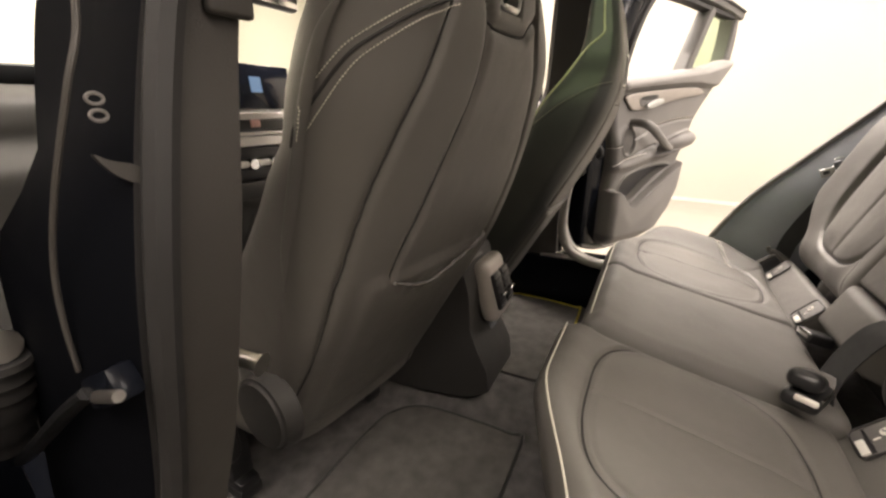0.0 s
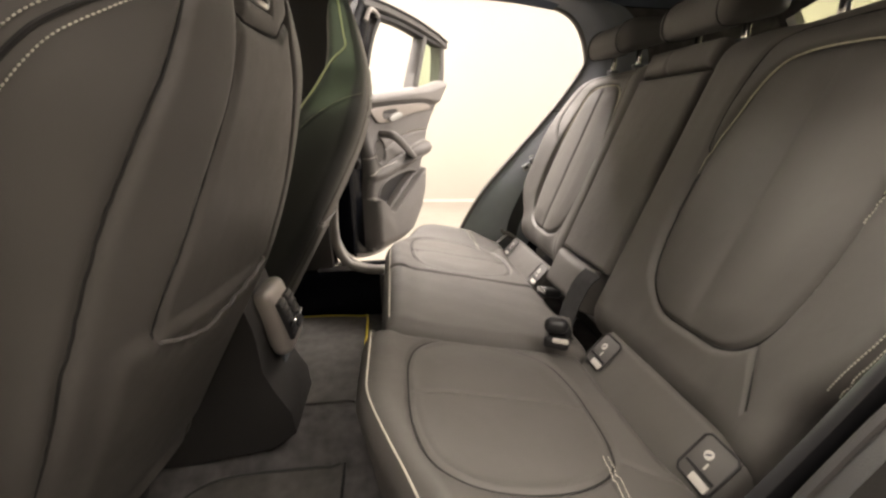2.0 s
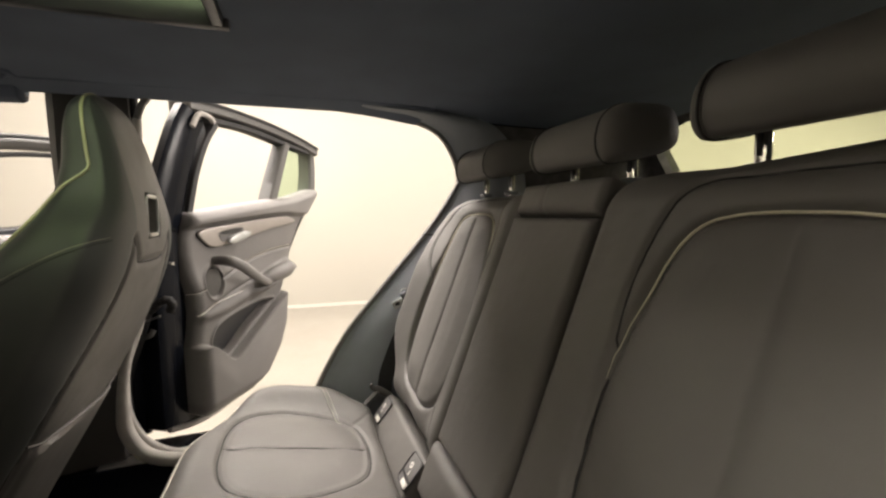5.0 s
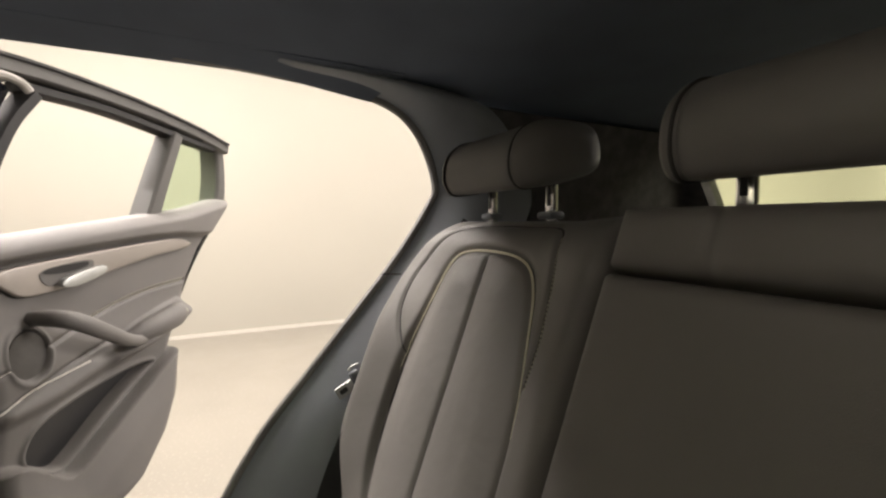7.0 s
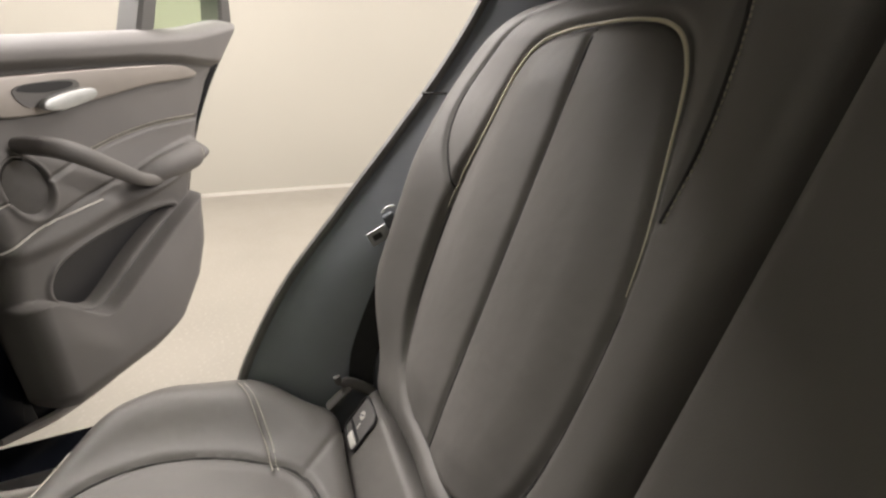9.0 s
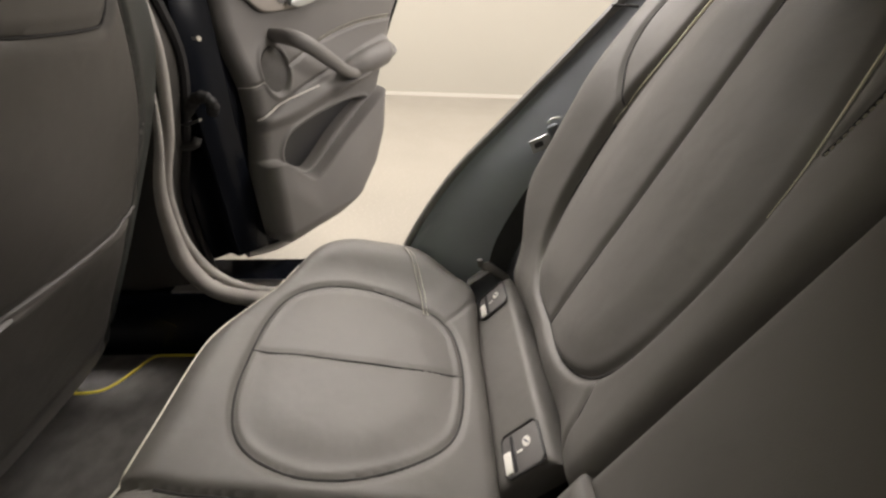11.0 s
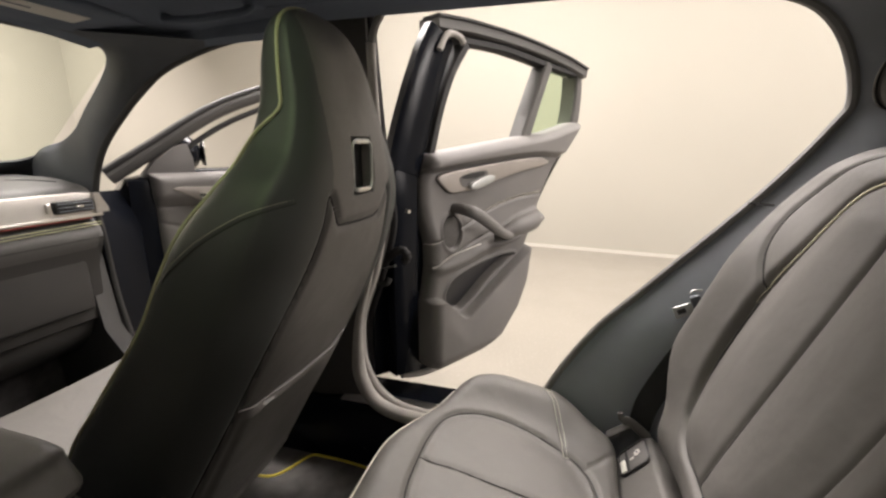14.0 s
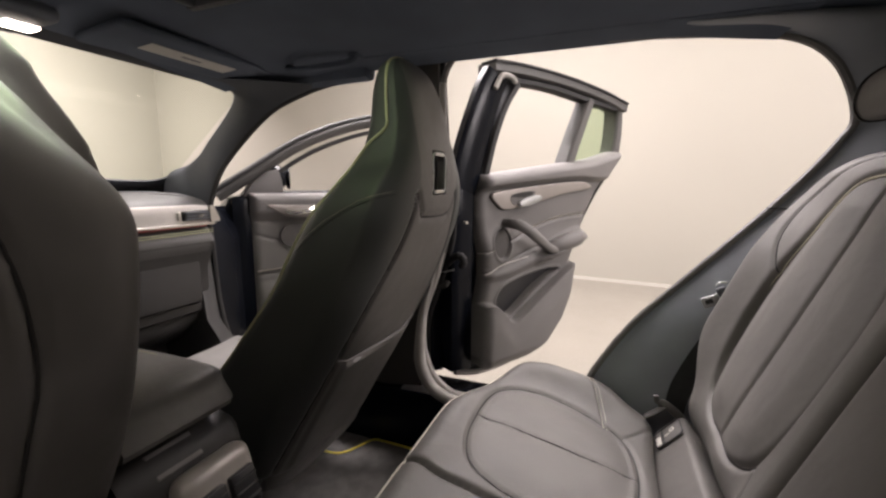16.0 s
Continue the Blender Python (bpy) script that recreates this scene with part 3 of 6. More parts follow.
def rear_headrest(x, drop):
    head = thing("rear_headrest", "dark leather rear headrest on two chrome posts", "headrest", "rear headrests", pose(x, 0.005, 1.252 - drop))
    # section from front foot over the crown to the back
    section = flat_line([(0.070, -0.043), (0.083, -0.018), (0.075, 0.018), (0.046, 0.041), (0.0, 0.047), (-0.052, 0.044), (-0.071, 0.018), (-0.066, -0.016), (-0.020, -0.033), (0.040, -0.044)], 5, True)
    half, groove = 0.112, 0.086
    stops = sorted({round(q, 5) for q in [half * math.sin(math.pi / 2 * k / 16) for k in range(-16, 17)] + [sg * (groove + o) for sg in (-1, 1) for o in (-0.006, -0.003, 0.0, 0.003, 0.006)]})
    g = []
    for q in stops:
        e = half - abs(q)
        fall = 0.030 * (1 - math.sqrt(max(0.0, 1 - (1 - min(e, 0.030) / 0.030) ** 2))) / 0.062
        w = (0.945 if abs(q) < groove else 1.0) - 0.045 * math.exp(-((abs(q) - groove) / 0.004) ** 2) - 0.92 * fall * 1.4
        g.append([(q, yy * w, zz * w) for yy, zz in section])
    pad = mesh_object("pad", sheet_mesh("pad", np.array(g), closed_u=True), LEATHER, head, "", False)
    for sg in (-1, 1):
        part("seam", tube([(sg * groove, yy * 0.957, zz * 0.957) for yy, zz in section], 0.0016, 6, closed=True), SEAM, pad)
    for sx in (-0.071, 0.071):
        post = part("post", box((0.016, 0.010, 0.075), (sx, -0.004, -0.058 + drop / 2), 0.003, 2), CHROME, head, "flat chrome post")
        part("post_slot", box((0.006, 0.004, 0.030), (sx, 0.0015, -0.050 + drop), 0.001, 1), BLACK, post)
        part("collar", box((0.030, 0.026, 0.010), (sx, -0.002, -0.078 + drop), 0.004), TRIM_DARK, post, "black plastic collar")
    return head


for x, drop in ((0.369, 0.0), (-0.014, 0.010), (-0.348, 0.004)):
    rear_headrest(x, drop)


# hidden-anchor covers between cushion and backrest
ANCHOR_A = radians(50)
ANCHOR_S = Vector((0, -math.cos(ANCHOR_A), math.sin(ANCHOR_A)))
ANCHOR_N = Vector((0, math.sin(ANCHOR_A), math.cos(ANCHOR_A)))


def anchor_strip(x0, x1, flaps, foot):
    """A sloping leather strip from the cushion up to the backrest's foot, with a flap near each end."""
    strip = thing("anchor_cover", "dark leather strip covering the child seat anchors", "seat trim", "anchor covers")
    plain_pad("cover", x0, x1, -0.040, 0.082, 0.0, 0.010, LEATHER, strip, foot, ANCHOR_S, ANCHOR_N, 0.05, 60, 24, 0.002)
    lean = Matrix.Rotation(-ANCHOR_A, 4, "X")

    def on_strip(x, v, d):
        return Vector((x, 0, 0)) + foot + ANCHOR_S * v + ANCHOR_N * d

    for cx in flaps:
        flap = part("flap", box((0.058, 0.066, 0.006), on_strip(cx, 0.040, 0.0015), 0.0025, 2, lean), TRIM_GREY, strip, "grey plastic flap with child-seat marks")
        rim = [on_strip(cx + a, 0.040 + b, 0.0045) for a, b in ((-0.030, -0.027), (-0.023, -0.034), (0.023, -0.034), (0.030, -0.027), (0.030, 0.027), (0.023, 0.034), (-0.023, 0.034), (-0.030, 0.027))]
        part("flap_rim", tube(rim, 0.0020, 6, closed=True), CONSOLE, flap, "dark flap rim")
        part("button", box((0.030, 0.012, 0.004), on_strip(cx - 0.010, 0.014, 0.0055), 0.0015, 2, lean), LABEL, flap, "pale plate")
        part("flap_slot", box((0.050, 0.005, 0.002), on_strip(cx, 0.025, 0.0050), 0.0005, 1, lean), BLACK, flap)
        part("mark", box((0.003, 0.010, 0.001), on_strip(cx - 0.002, 0.036, 0.0050), 0, 1, lean), LABEL, flap, "pale stroke mark")
        dot = bmesh.new()
        bmesh.ops.create_cone(dot, cap_ends=True, segments=18, radius1=0.0072, radius2=0.0070, depth=0.001, matrix=Matrix.Translation(on_strip(cx + 0.006, 0.050, 0.0050)) @ lean)
        part("mark", dot, LABEL, flap, "pale round mark")
        part("mark", box((0.008, 0.0025, 0.001), on_strip(cx + 0.006, 0.050, 0.0058), 0, 1, lean @ Matrix.Rotation(0.7, 4, "Z")), TRIM_DARK, flap)


anchor_strip(0.208, 0.588, (0.243, 0.549), Vector((0, 0.306, 0.532)))
anchor_strip(-0.566, -0.204, (-0.528, -0.238), Vector((0, 0.338, 0.543)))


# ---------------------------------------------------------------- front seats
STATIONS = [
    # z, half width, rear, front, rear edge swing
    (0.395, 0.195, 1.100, 1.35, 0.03), (0.435, 0.205, 1.085, 1.35, 0.03), (0.46, 0.220, 1.070, 1.35, 0.03), (0.55, 0.230, 1.020, 1.30, 0.03), (0.68, 0.238, 0.945, 1.22, 0.03),
    (0.78, 0.241, 0.890, 1.13, 0.03), (0.88, 0.241, 0.838, 1.055, 0.03), (0.97, 0.238, 0.798, 1.005, 0.03), (1.05, 0.228, 0.772, 0.955, 0.03),
    (1.11, 0.200, 0.764, 0.910, 0.025), (1.16, 0.160, 0.766, 0.884, 0.02), (1.22, 0.132, 0.776, 0.874, 0.018), (1.28, 0.119, 0.790, 0.871, 0.016),
    (1.322, 0.106, 0.804, 0.865, 0.014), (1.346, 0.084, 0.816, 0.857, 0.01), (1.358, 0.055, 0.825, 0.849, 0.006), (1.363, 0.025, 0.832, 0.842, 0.003),
]


HEM = [(-0.172, 0.750), (-0.14, 0.741), (-0.09, 0.736), (0.0, 0.733), (0.09, 0.732), (0.14, 0.736), (0.185, 0.744)]


def front_seat(name, cx, dy, dz, label, mirror, tuck=0.0, swing=1.0, thread=THREAD, side_mat=LEATHER_SHADED, wing=0.95, broad=0.0, upright=0.0, turn=0.0, yoke=0.015, flare=0.0, shoulder=0.0, inner=0.0, seams=(), hem=HEM, slot_at=(0.0, 0.034, 0.041), slim=0.0):
    """A sports seat with the headrest grown into its back. mirror: +1 with the outer side at +x, -1 the other way."""
    # turned about the middle of its back
    a = radians(turn)
    seat = thing(name, label, "car seat", "front seats", pose(cx + 0.81 * math.sin(a), dy + 0.81 * (1 - math.cos(a)), dz, 0, 0, turn))
    st = smooth_line([(a, b, c) for a, b, c, _, _ in STATIONS], 9)
    st2 = smooth_line([(a, d, e) for a, _, _, d, e in STATIONS], 9)
    n = 280
    fine_t = np.linspace(0, 2 * np.pi, 4001)
    fe = np.where(np.sin(fine_t) > 0, 0.45, 0.42)
    ux, uy = 0.23 * np.sign(np.cos(fine_t)) * np.abs(np.cos(fine_t)) ** fe, 0.11 * np.sign(np.sin(fine_t)) * np.abs(np.sin(fine_t)) ** fe
    run = np.concatenate([[0], np.cumsum(np.hypot(np.diff(ux), np.diff(uy)))])
    th = np.interp(np.arange(n) / n * run[-1], run, fine_t)
    rows = []
    for p, q in zip(st, st2):
        z, hw, yr, yf, sw = p.x, p.y, p.z, q.y, q.z
        c, s = np.cos(th), np.sin(th)
        ex = np.where(s > 0, 0.45, 0.42)
        x = hw * np.sign(c) * np.abs(c) ** ex
        x = x * (1 + (0.035 + 0.115 * ease((wing - z) / 0.17)) * ease(s * 1.3) * ease((1.12 - z) / 0.08) - tuck * ease(-s * 1.3))
        mid, half = (yr + yf) / 2, (yf - yr) / 2
        y = mid + half * np.sign(s) * np.abs(s) ** ex
        rear = ease(-s * 1.4)
        y = y + swing * sw * rear * (x / hw) ** 4 * 0.6
        # front is dished between the bolsters
        y = y - 0.045 * ease(s * 1.5) * (1 - np.clip(np.abs(x) / (hw * 0.7), 0, 1) ** 2) * ease((1.08 - z) / 0.15)
        y = y + upright * float(ease((z - 0.70) / 0.36))
        x = x + np.where(x * mirror < 0, 1.0, -0.3 * (1 - shoulder)) * np.sign(x) * broad * np.clip(np.abs(x) / hw, 0, 1) ** 2 * float(ease((1.12 - z) / 0.12))
        # broad rounded shoulder on the outer side, drawn in towards the front
        o = ease((x * mirror / hw - 0.25) / 0.5) * shoulder * float(ease((z - 0.60) / 0.25) * ease((1.17 - z) / 0.12))
        y = y + 0.075 * shoulder * float(ease((z - 0.60) / 0.25) * ease((1.17 - z) / 0.12)) * np.clip(x * mirror / 0.236, 0, 1.1) ** 3 * ease(-s * 1.8)
        x = x * (1 + o * (0.07 * ease(-s * 1.4) - 0.16 * ease(s * 1.4)))
        if shoulder:
            # the outer flank slants in from the rear edge to the front
            reach = np.maximum(float(np.interp(z, [0.70, 0.85, 0.90, 0.94, 1.0, 1.08, 1.14], [0.40, 0.31, 0.285, 0.258, 0.245, 0.215, 0.22])) - 0.75 * (y - 0.93), 0.11)
            over = np.maximum(x * mirror - reach + 0.02, 0)
            x = x - mirror * np.where(over < 0.04, over ** 2 / 0.08, over - 0.02)
        x = x + mirror * ease((x * mirror / hw - 0.55) / 0.4) * float(0.34 * flare * ease((1.13 - z) / 0.16) + 0.55 * flare * ease((0.85 - z) / 0.40))
        # inner bolster of the seat standing wide at the front
        x = x - inner * mirror * ease((-x * mirror / hw - 0.4) / 0.5) * ease(s * 1.3) * float(ease((1.17 - z) / 0.22))
        # head drawn in behind and wide in front on the inner side
        x = np.where(x * mirror < 0, x * (1 + slim * float(ease((z - 1.03) / 0.14)) * (0.25 * ease(s * 1.6) - ease(0.3 - s * 1.6))), x)
        if slim:
            x = x - mirror * float(np.interp(z, [1.02, 1.06, 1.10, 1.166, 1.22, 1.30, 1.36], [0, 0.022, 0.048, 0.062, 0.036, 0.010, 0])) * ease((-x * mirror / hw - 0.3) / 0.5) * ease(s * 1.3 + 0.1)
        rows.append(np.stack([x, y, np.full(n, z)], -1))
    g = np.array(rows)
    gx, gz = g[..., 0], g[..., 2]
    rear = ease(-np.sin(th) * 2.5)[None, :] * np.ones_like(gx)
    lines = [
        [(-0.185, 0.40), (-0.178, 0.70), (-0.162, 0.88), (-0.120, 1.02 + yoke / 2), (-0.105, 1.085 + yoke / 3), (-0.090, 1.056 + yoke), (-0.078, 1.036 + yoke), (-0.056, 1.026 + yoke), (0.056, 1.024 + yoke), (0.078, 1.034 + yoke), (0.090, 1.054 + yoke), (0.105, 1.085 + yoke / 3), (0.120, 1.02 + yoke / 2), (0.162, 0.88), (0.178, 0.70), (0.185, 0.40)],
        hem,
    ]
    if seams:
        lines = [*seams, hem]
    push = np.zeros_like(gx)
    for line in lines:
        push += 0.007 * np.exp(-(line_gap(gx, gz, flat_line(line, 5)) / 0.005) ** 2)
    # the lower pocket stands a little proud
    push -= 0.006 * ease(((0.757 if seams else 0.737) - gz) / 0.01) * ease((0.165 - np.abs(gx)) / 0.02) * ease((gz - 0.42) / 0.05)
    # recess round the belt slot
    sx0, shw, shh = slot_at
    slot = np.maximum(np.abs(gx - sx0) - shw - 0.003, np.abs(gz - 1.132) - shh - 0.003)
    push += 0.026 * ease(-slot / 0.007)
    g[..., 1] += push * rear
    mats = np.zeros((g.shape[0] - 1, n), int)
    # side_mat covers the flanks; on the far seat it holds painted shade
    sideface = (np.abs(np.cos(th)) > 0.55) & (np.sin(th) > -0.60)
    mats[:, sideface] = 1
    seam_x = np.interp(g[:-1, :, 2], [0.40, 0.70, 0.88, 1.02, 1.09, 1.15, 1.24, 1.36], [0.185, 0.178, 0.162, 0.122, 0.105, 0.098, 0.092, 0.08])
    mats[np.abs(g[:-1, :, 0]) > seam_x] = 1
    mats[:, np.sin(th) >= 0.60] = 2
    me = sheet_mesh("backrest", g, closed_u=True, mats_of=mats)
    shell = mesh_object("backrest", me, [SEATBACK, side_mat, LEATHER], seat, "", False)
    # piping along the front corner of both wings, then over the head
    for sx, a0 in ((1, 0.72), (-1, math.pi - 0.72)):
        line = []
        for i in range(22, g.shape[0]):
            back = 0.73 * float(ease((g[i, 0, 2] - 1.13) / 0.08))
            k = int(np.argmin(np.abs(th - (a0 - back if sx > 0 else a0 + back))))
            line.append(Vector(g[i, k]))
        line = smooth_line(line[::4] + line[-1:], 3)
        if not shoulder:
            part("piping", tube([p + Vector((sx * 0.002, 0.002, 0)) for p in line], 0.0028, 6), PIPING, shell, "pale yellow-green piping")
        # cross seam with double thread on the wing, from the piping up and back to the shoulder seam
        pts = []
        half_ring = np.where(np.cos(th) * sx > 0.2)[0]
        for yy, zv in [(y_ + upright, z_) for y_, z_ in flat_line([(0.958, 0.985), (0.925, 1.012), (0.885, 1.042), (0.835, 1.070), (0.800, 1.084), (0.775, 1.092)], 5)]:
            i = int(np.argmin(np.abs(g[:, 0, 2] - zv)))
            order = half_ring[np.argsort(g[i, half_ring, 1])]
            pts.append(Vector((float(np.interp(yy, g[i, order, 1], g[i, order, 0])) + sx * 0.0012, yy, zv)))
        if upright and sx == mirror:
            sel = np.where(np.sin(th) < -0.12)[0]
            pts = []

            def on_back(x_, z_):
                # depth of the back at a height between two rings
                i = min(max(int(np.searchsorted(g[:, 0, 2], z_)) - 1, 0), g.shape[0] - 2)
                near = []
                for j in (i, i + 1):
                    order = sel[np.argsort(g[j, sel, 0])]
                    near.append(float(np.interp(x_, g[j, order, 0], g[j, order, 1])))
                f = (z_ - g[i, 0, 2]) / (g[i + 1, 0, 2] - g[i, 0, 2])
                return Vector((x_, near[0] * (1 - f) + near[1] * f, z_))

            for xx, zv in flat_line([(0.106, 1.090), (0.130, 1.081), (0.160, 1.067), (0.202, 1.036), (0.221, 1.004), (0.237, 0.962), (0.245, 0.940)], 5):
                i = int(np.argmin(np.abs(g[:, 0, 2] - zv)))
                order = sel[np.argsort(g[i, sel, 0])]
                x_ = min(xx, (g[i, sel, 0] * sx).max() - 0.002) * sx
                pts.append(Vector((x_, float(np.interp(x_, g[i, order, 0], g[i, order, 1])) - 0.0015, zv)))
        if len(pts) > 3 and not (upright and sx != mirror):
            fine = smooth_line(pts[::3], 5)
            if upright:
                fine = [on_back(p.x, p.z) for p in fine]
            part("seam", tube(fine, 0.0022 if upright else 0.0008, 6), SEAM, shell)
            both = bmesh.new()
            for up in ((0.008, -0.008) if upright else (0.005,)):
                stitches([(on_back(p.x + sx * 0.6 * up, p.z + 0.8 * up) + Vector((sx * 0.0008, -0.0016, 0))) if upright else p + Vector((sx * 0.0015, 0.4 * up, up)) for p in fine], 0.0042, 0.0028, 0.0008, both)
            part("stitching", both, thread, shell, "pale double stitching", kind="stuff")
    # belt slot with a satin frame
    zs, ys = 1.132, 0.764 + upright
    tilt = Matrix.Rotation(0.06, 4, "X")
    ring = [(sx0 - shw, -shh), (sx0 + shw, -shh), (sx0 + shw, shh), (sx0 - shw, shh)]
    path = []
    for (a, b), (s1, s2) in zip(ring, ((-1, -1), (1, -1), (1, 1), (-1, 1))):
        for t in range(5):
            ang = math.atan2(s2, s1) + (t - 2) / 4 * math.pi / 2
            path.append((a - s1 * 0.015 + 0.015 * math.cos(ang), ys + 0.003 - 0.12 * b * 0.1, zs + b - s2 * 0.015 + 0.015 * math.sin(ang)))
    frame_ob = part("slot_frame", tube(path, 0.0025, 8, closed=True), STEEL, shell, "satin metal frame round the slot")
    for sz in (-1, 1):
        part("frame_bar", box((2 * shw - 0.024, 0.006, 0.007), (sx0, ys + 0.003, zs + sz * (shh - 0.002)), 0.002, 2), ALU, frame_ob, "satin end bar")
    part("slot_recess", box((2 * shw - 0.004, 0.004, 2 * shh - 0.004), (sx0, ys + 0.0220, zs), 0.001), BLACK, frame_ob, "dark slot")
    # pocket hem

    def rear_at(x, z):
        i = min(max(int(np.searchsorted(g[:, 0, 2], z)) - 1, 0), g.shape[0] - 2)
        sel = np.where(np.sin(th) < -0.3)[0]
        near = []
        for j in (i, i + 1):
            order = sel[np.argsort(g[j, sel, 0])]
            near.append(float(np.interp(x, g[j, order, 0], g[j, order, 1])))
        f = (z - g[i, 0, 2]) / (g[i + 1, 0, 2] - g[i, 0, 2])
        return near[0] * (1 - f) + near[1] * f

    hem_line = [Vector((x, rear_at(x, z) - 0.004, z)) for x, z in flat_line(hem, 6)]
    for line in lines[:-1]:
        part("seam", tube([Vector((x, rear_at(x, z) - 0.0004, z)) for x, z in flat_line(line, 5) if z > 0.45], 0.0017, 6), SEAM, shell)
    part("pocket_hem", tube(hem_line, 0.0028, 6), TRIM_GREY, shell, "rolled pocket hem")
    # cushion and base
    cu = []
    for k in range(13):
        y = 1.14 + 0.48 * k / 12
        w = 0.24 * (1 - 0.10 * abs(k / 6 - 1) ** 3)
        ring2 = []
        for j in range(32):
            t = 2 * math.pi * j / 32
            c, s = math.cos(t), math.sin(t)
            xx = w * math.copysign(abs(c) ** 0.5, c)
            zz = 0.47 + 0.075 * math.copysign(abs(s) ** 0.5, s) + 0.025 * k / 12 + (0.04 * (xx / w) ** 4 if s > 0 else 0)
            ring2.append((xx, y, zz))
        cu.append(ring2)
    mesh_object("cushion", sheet_mesh("cushion", np.array(cu), closed_u=True), LEATHER, seat, "", False)
    part("side_cover", box((0.045, 0.46, 0.12), (mirror * 0.225, 1.46, 0.385), 0.02, 4), BLACK, seat, "black plastic side cover")
    part("side_cover", box((0.045, 0.46, 0.12), (-mirror * 0.225, 1.46, 0.385), 0.02, 4), BLACK, seat, "black plastic side cover")
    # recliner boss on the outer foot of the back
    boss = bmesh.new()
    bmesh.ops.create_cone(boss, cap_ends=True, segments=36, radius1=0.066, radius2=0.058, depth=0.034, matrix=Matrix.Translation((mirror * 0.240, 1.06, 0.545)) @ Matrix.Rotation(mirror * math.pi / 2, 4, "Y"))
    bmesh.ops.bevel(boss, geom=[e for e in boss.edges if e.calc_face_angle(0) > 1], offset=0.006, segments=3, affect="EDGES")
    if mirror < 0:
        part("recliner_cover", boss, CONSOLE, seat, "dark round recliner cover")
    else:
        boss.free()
    for sx in (-0.19, 0.19):
        part("rail", box((0.045, 0.40, 0.03), (sx, 1.46, 0.275 - dz), 0.005), BLACK, seat, "steel seat rail")
        part("rail_foot", box((0.05, 0.06, 0.03), (sx, 1.29, 0.258 - dz), 0.005), BLACK, seat)
        part("rail_foot", box((0.05, 0.06, 0.03), (sx, 1.62, 0.258 - dz), 0.005), BLACK, seat)
        part("seat_frame", box((0.05, 0.36, 0.12 + dz), (sx, 1.46, 0.345 - dz / 2), 0.01), BLACK, seat)
    return seat


front_seat("front_seat", 0.420, 0.012, 0.0, "dark leather sports front seat with yellow piping", 1, thread=THREAD_SHADED, flare=0.055)
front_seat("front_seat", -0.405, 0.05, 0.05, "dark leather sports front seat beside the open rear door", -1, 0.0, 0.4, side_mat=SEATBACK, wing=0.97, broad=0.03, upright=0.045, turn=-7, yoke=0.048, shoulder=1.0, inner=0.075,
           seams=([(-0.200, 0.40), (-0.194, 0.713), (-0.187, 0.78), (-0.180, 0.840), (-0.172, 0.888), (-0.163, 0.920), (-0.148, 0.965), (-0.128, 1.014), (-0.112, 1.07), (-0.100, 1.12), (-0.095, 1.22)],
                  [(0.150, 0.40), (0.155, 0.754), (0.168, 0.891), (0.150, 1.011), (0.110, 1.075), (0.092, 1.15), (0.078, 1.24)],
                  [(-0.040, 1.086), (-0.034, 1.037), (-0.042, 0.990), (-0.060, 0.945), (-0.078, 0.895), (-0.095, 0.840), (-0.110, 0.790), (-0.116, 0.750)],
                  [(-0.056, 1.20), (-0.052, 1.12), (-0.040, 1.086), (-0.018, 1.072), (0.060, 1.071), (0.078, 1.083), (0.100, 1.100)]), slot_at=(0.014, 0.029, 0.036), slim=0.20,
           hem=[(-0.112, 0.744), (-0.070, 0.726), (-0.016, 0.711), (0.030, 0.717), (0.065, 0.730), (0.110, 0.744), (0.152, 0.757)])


# ---------------------------------------------------------------- doors
def door_place(hx, hy, degrees):
    """u runs from the hinge to the door's free end, w towards the cabin, z up."""
    a = radians(degrees)
    d, n = Vector((math.cos(a), math.sin(a), 0)), Vector((math.sin(a), -math.cos(a), 0))
    return Matrix(((d.x, n.x, 0, hx), (d.y, n.y, 0, hy), (0, 0, 1, 0), (0, 0, 0, 1)))


def put(u, z, w):
    return Vector((u, w, z))


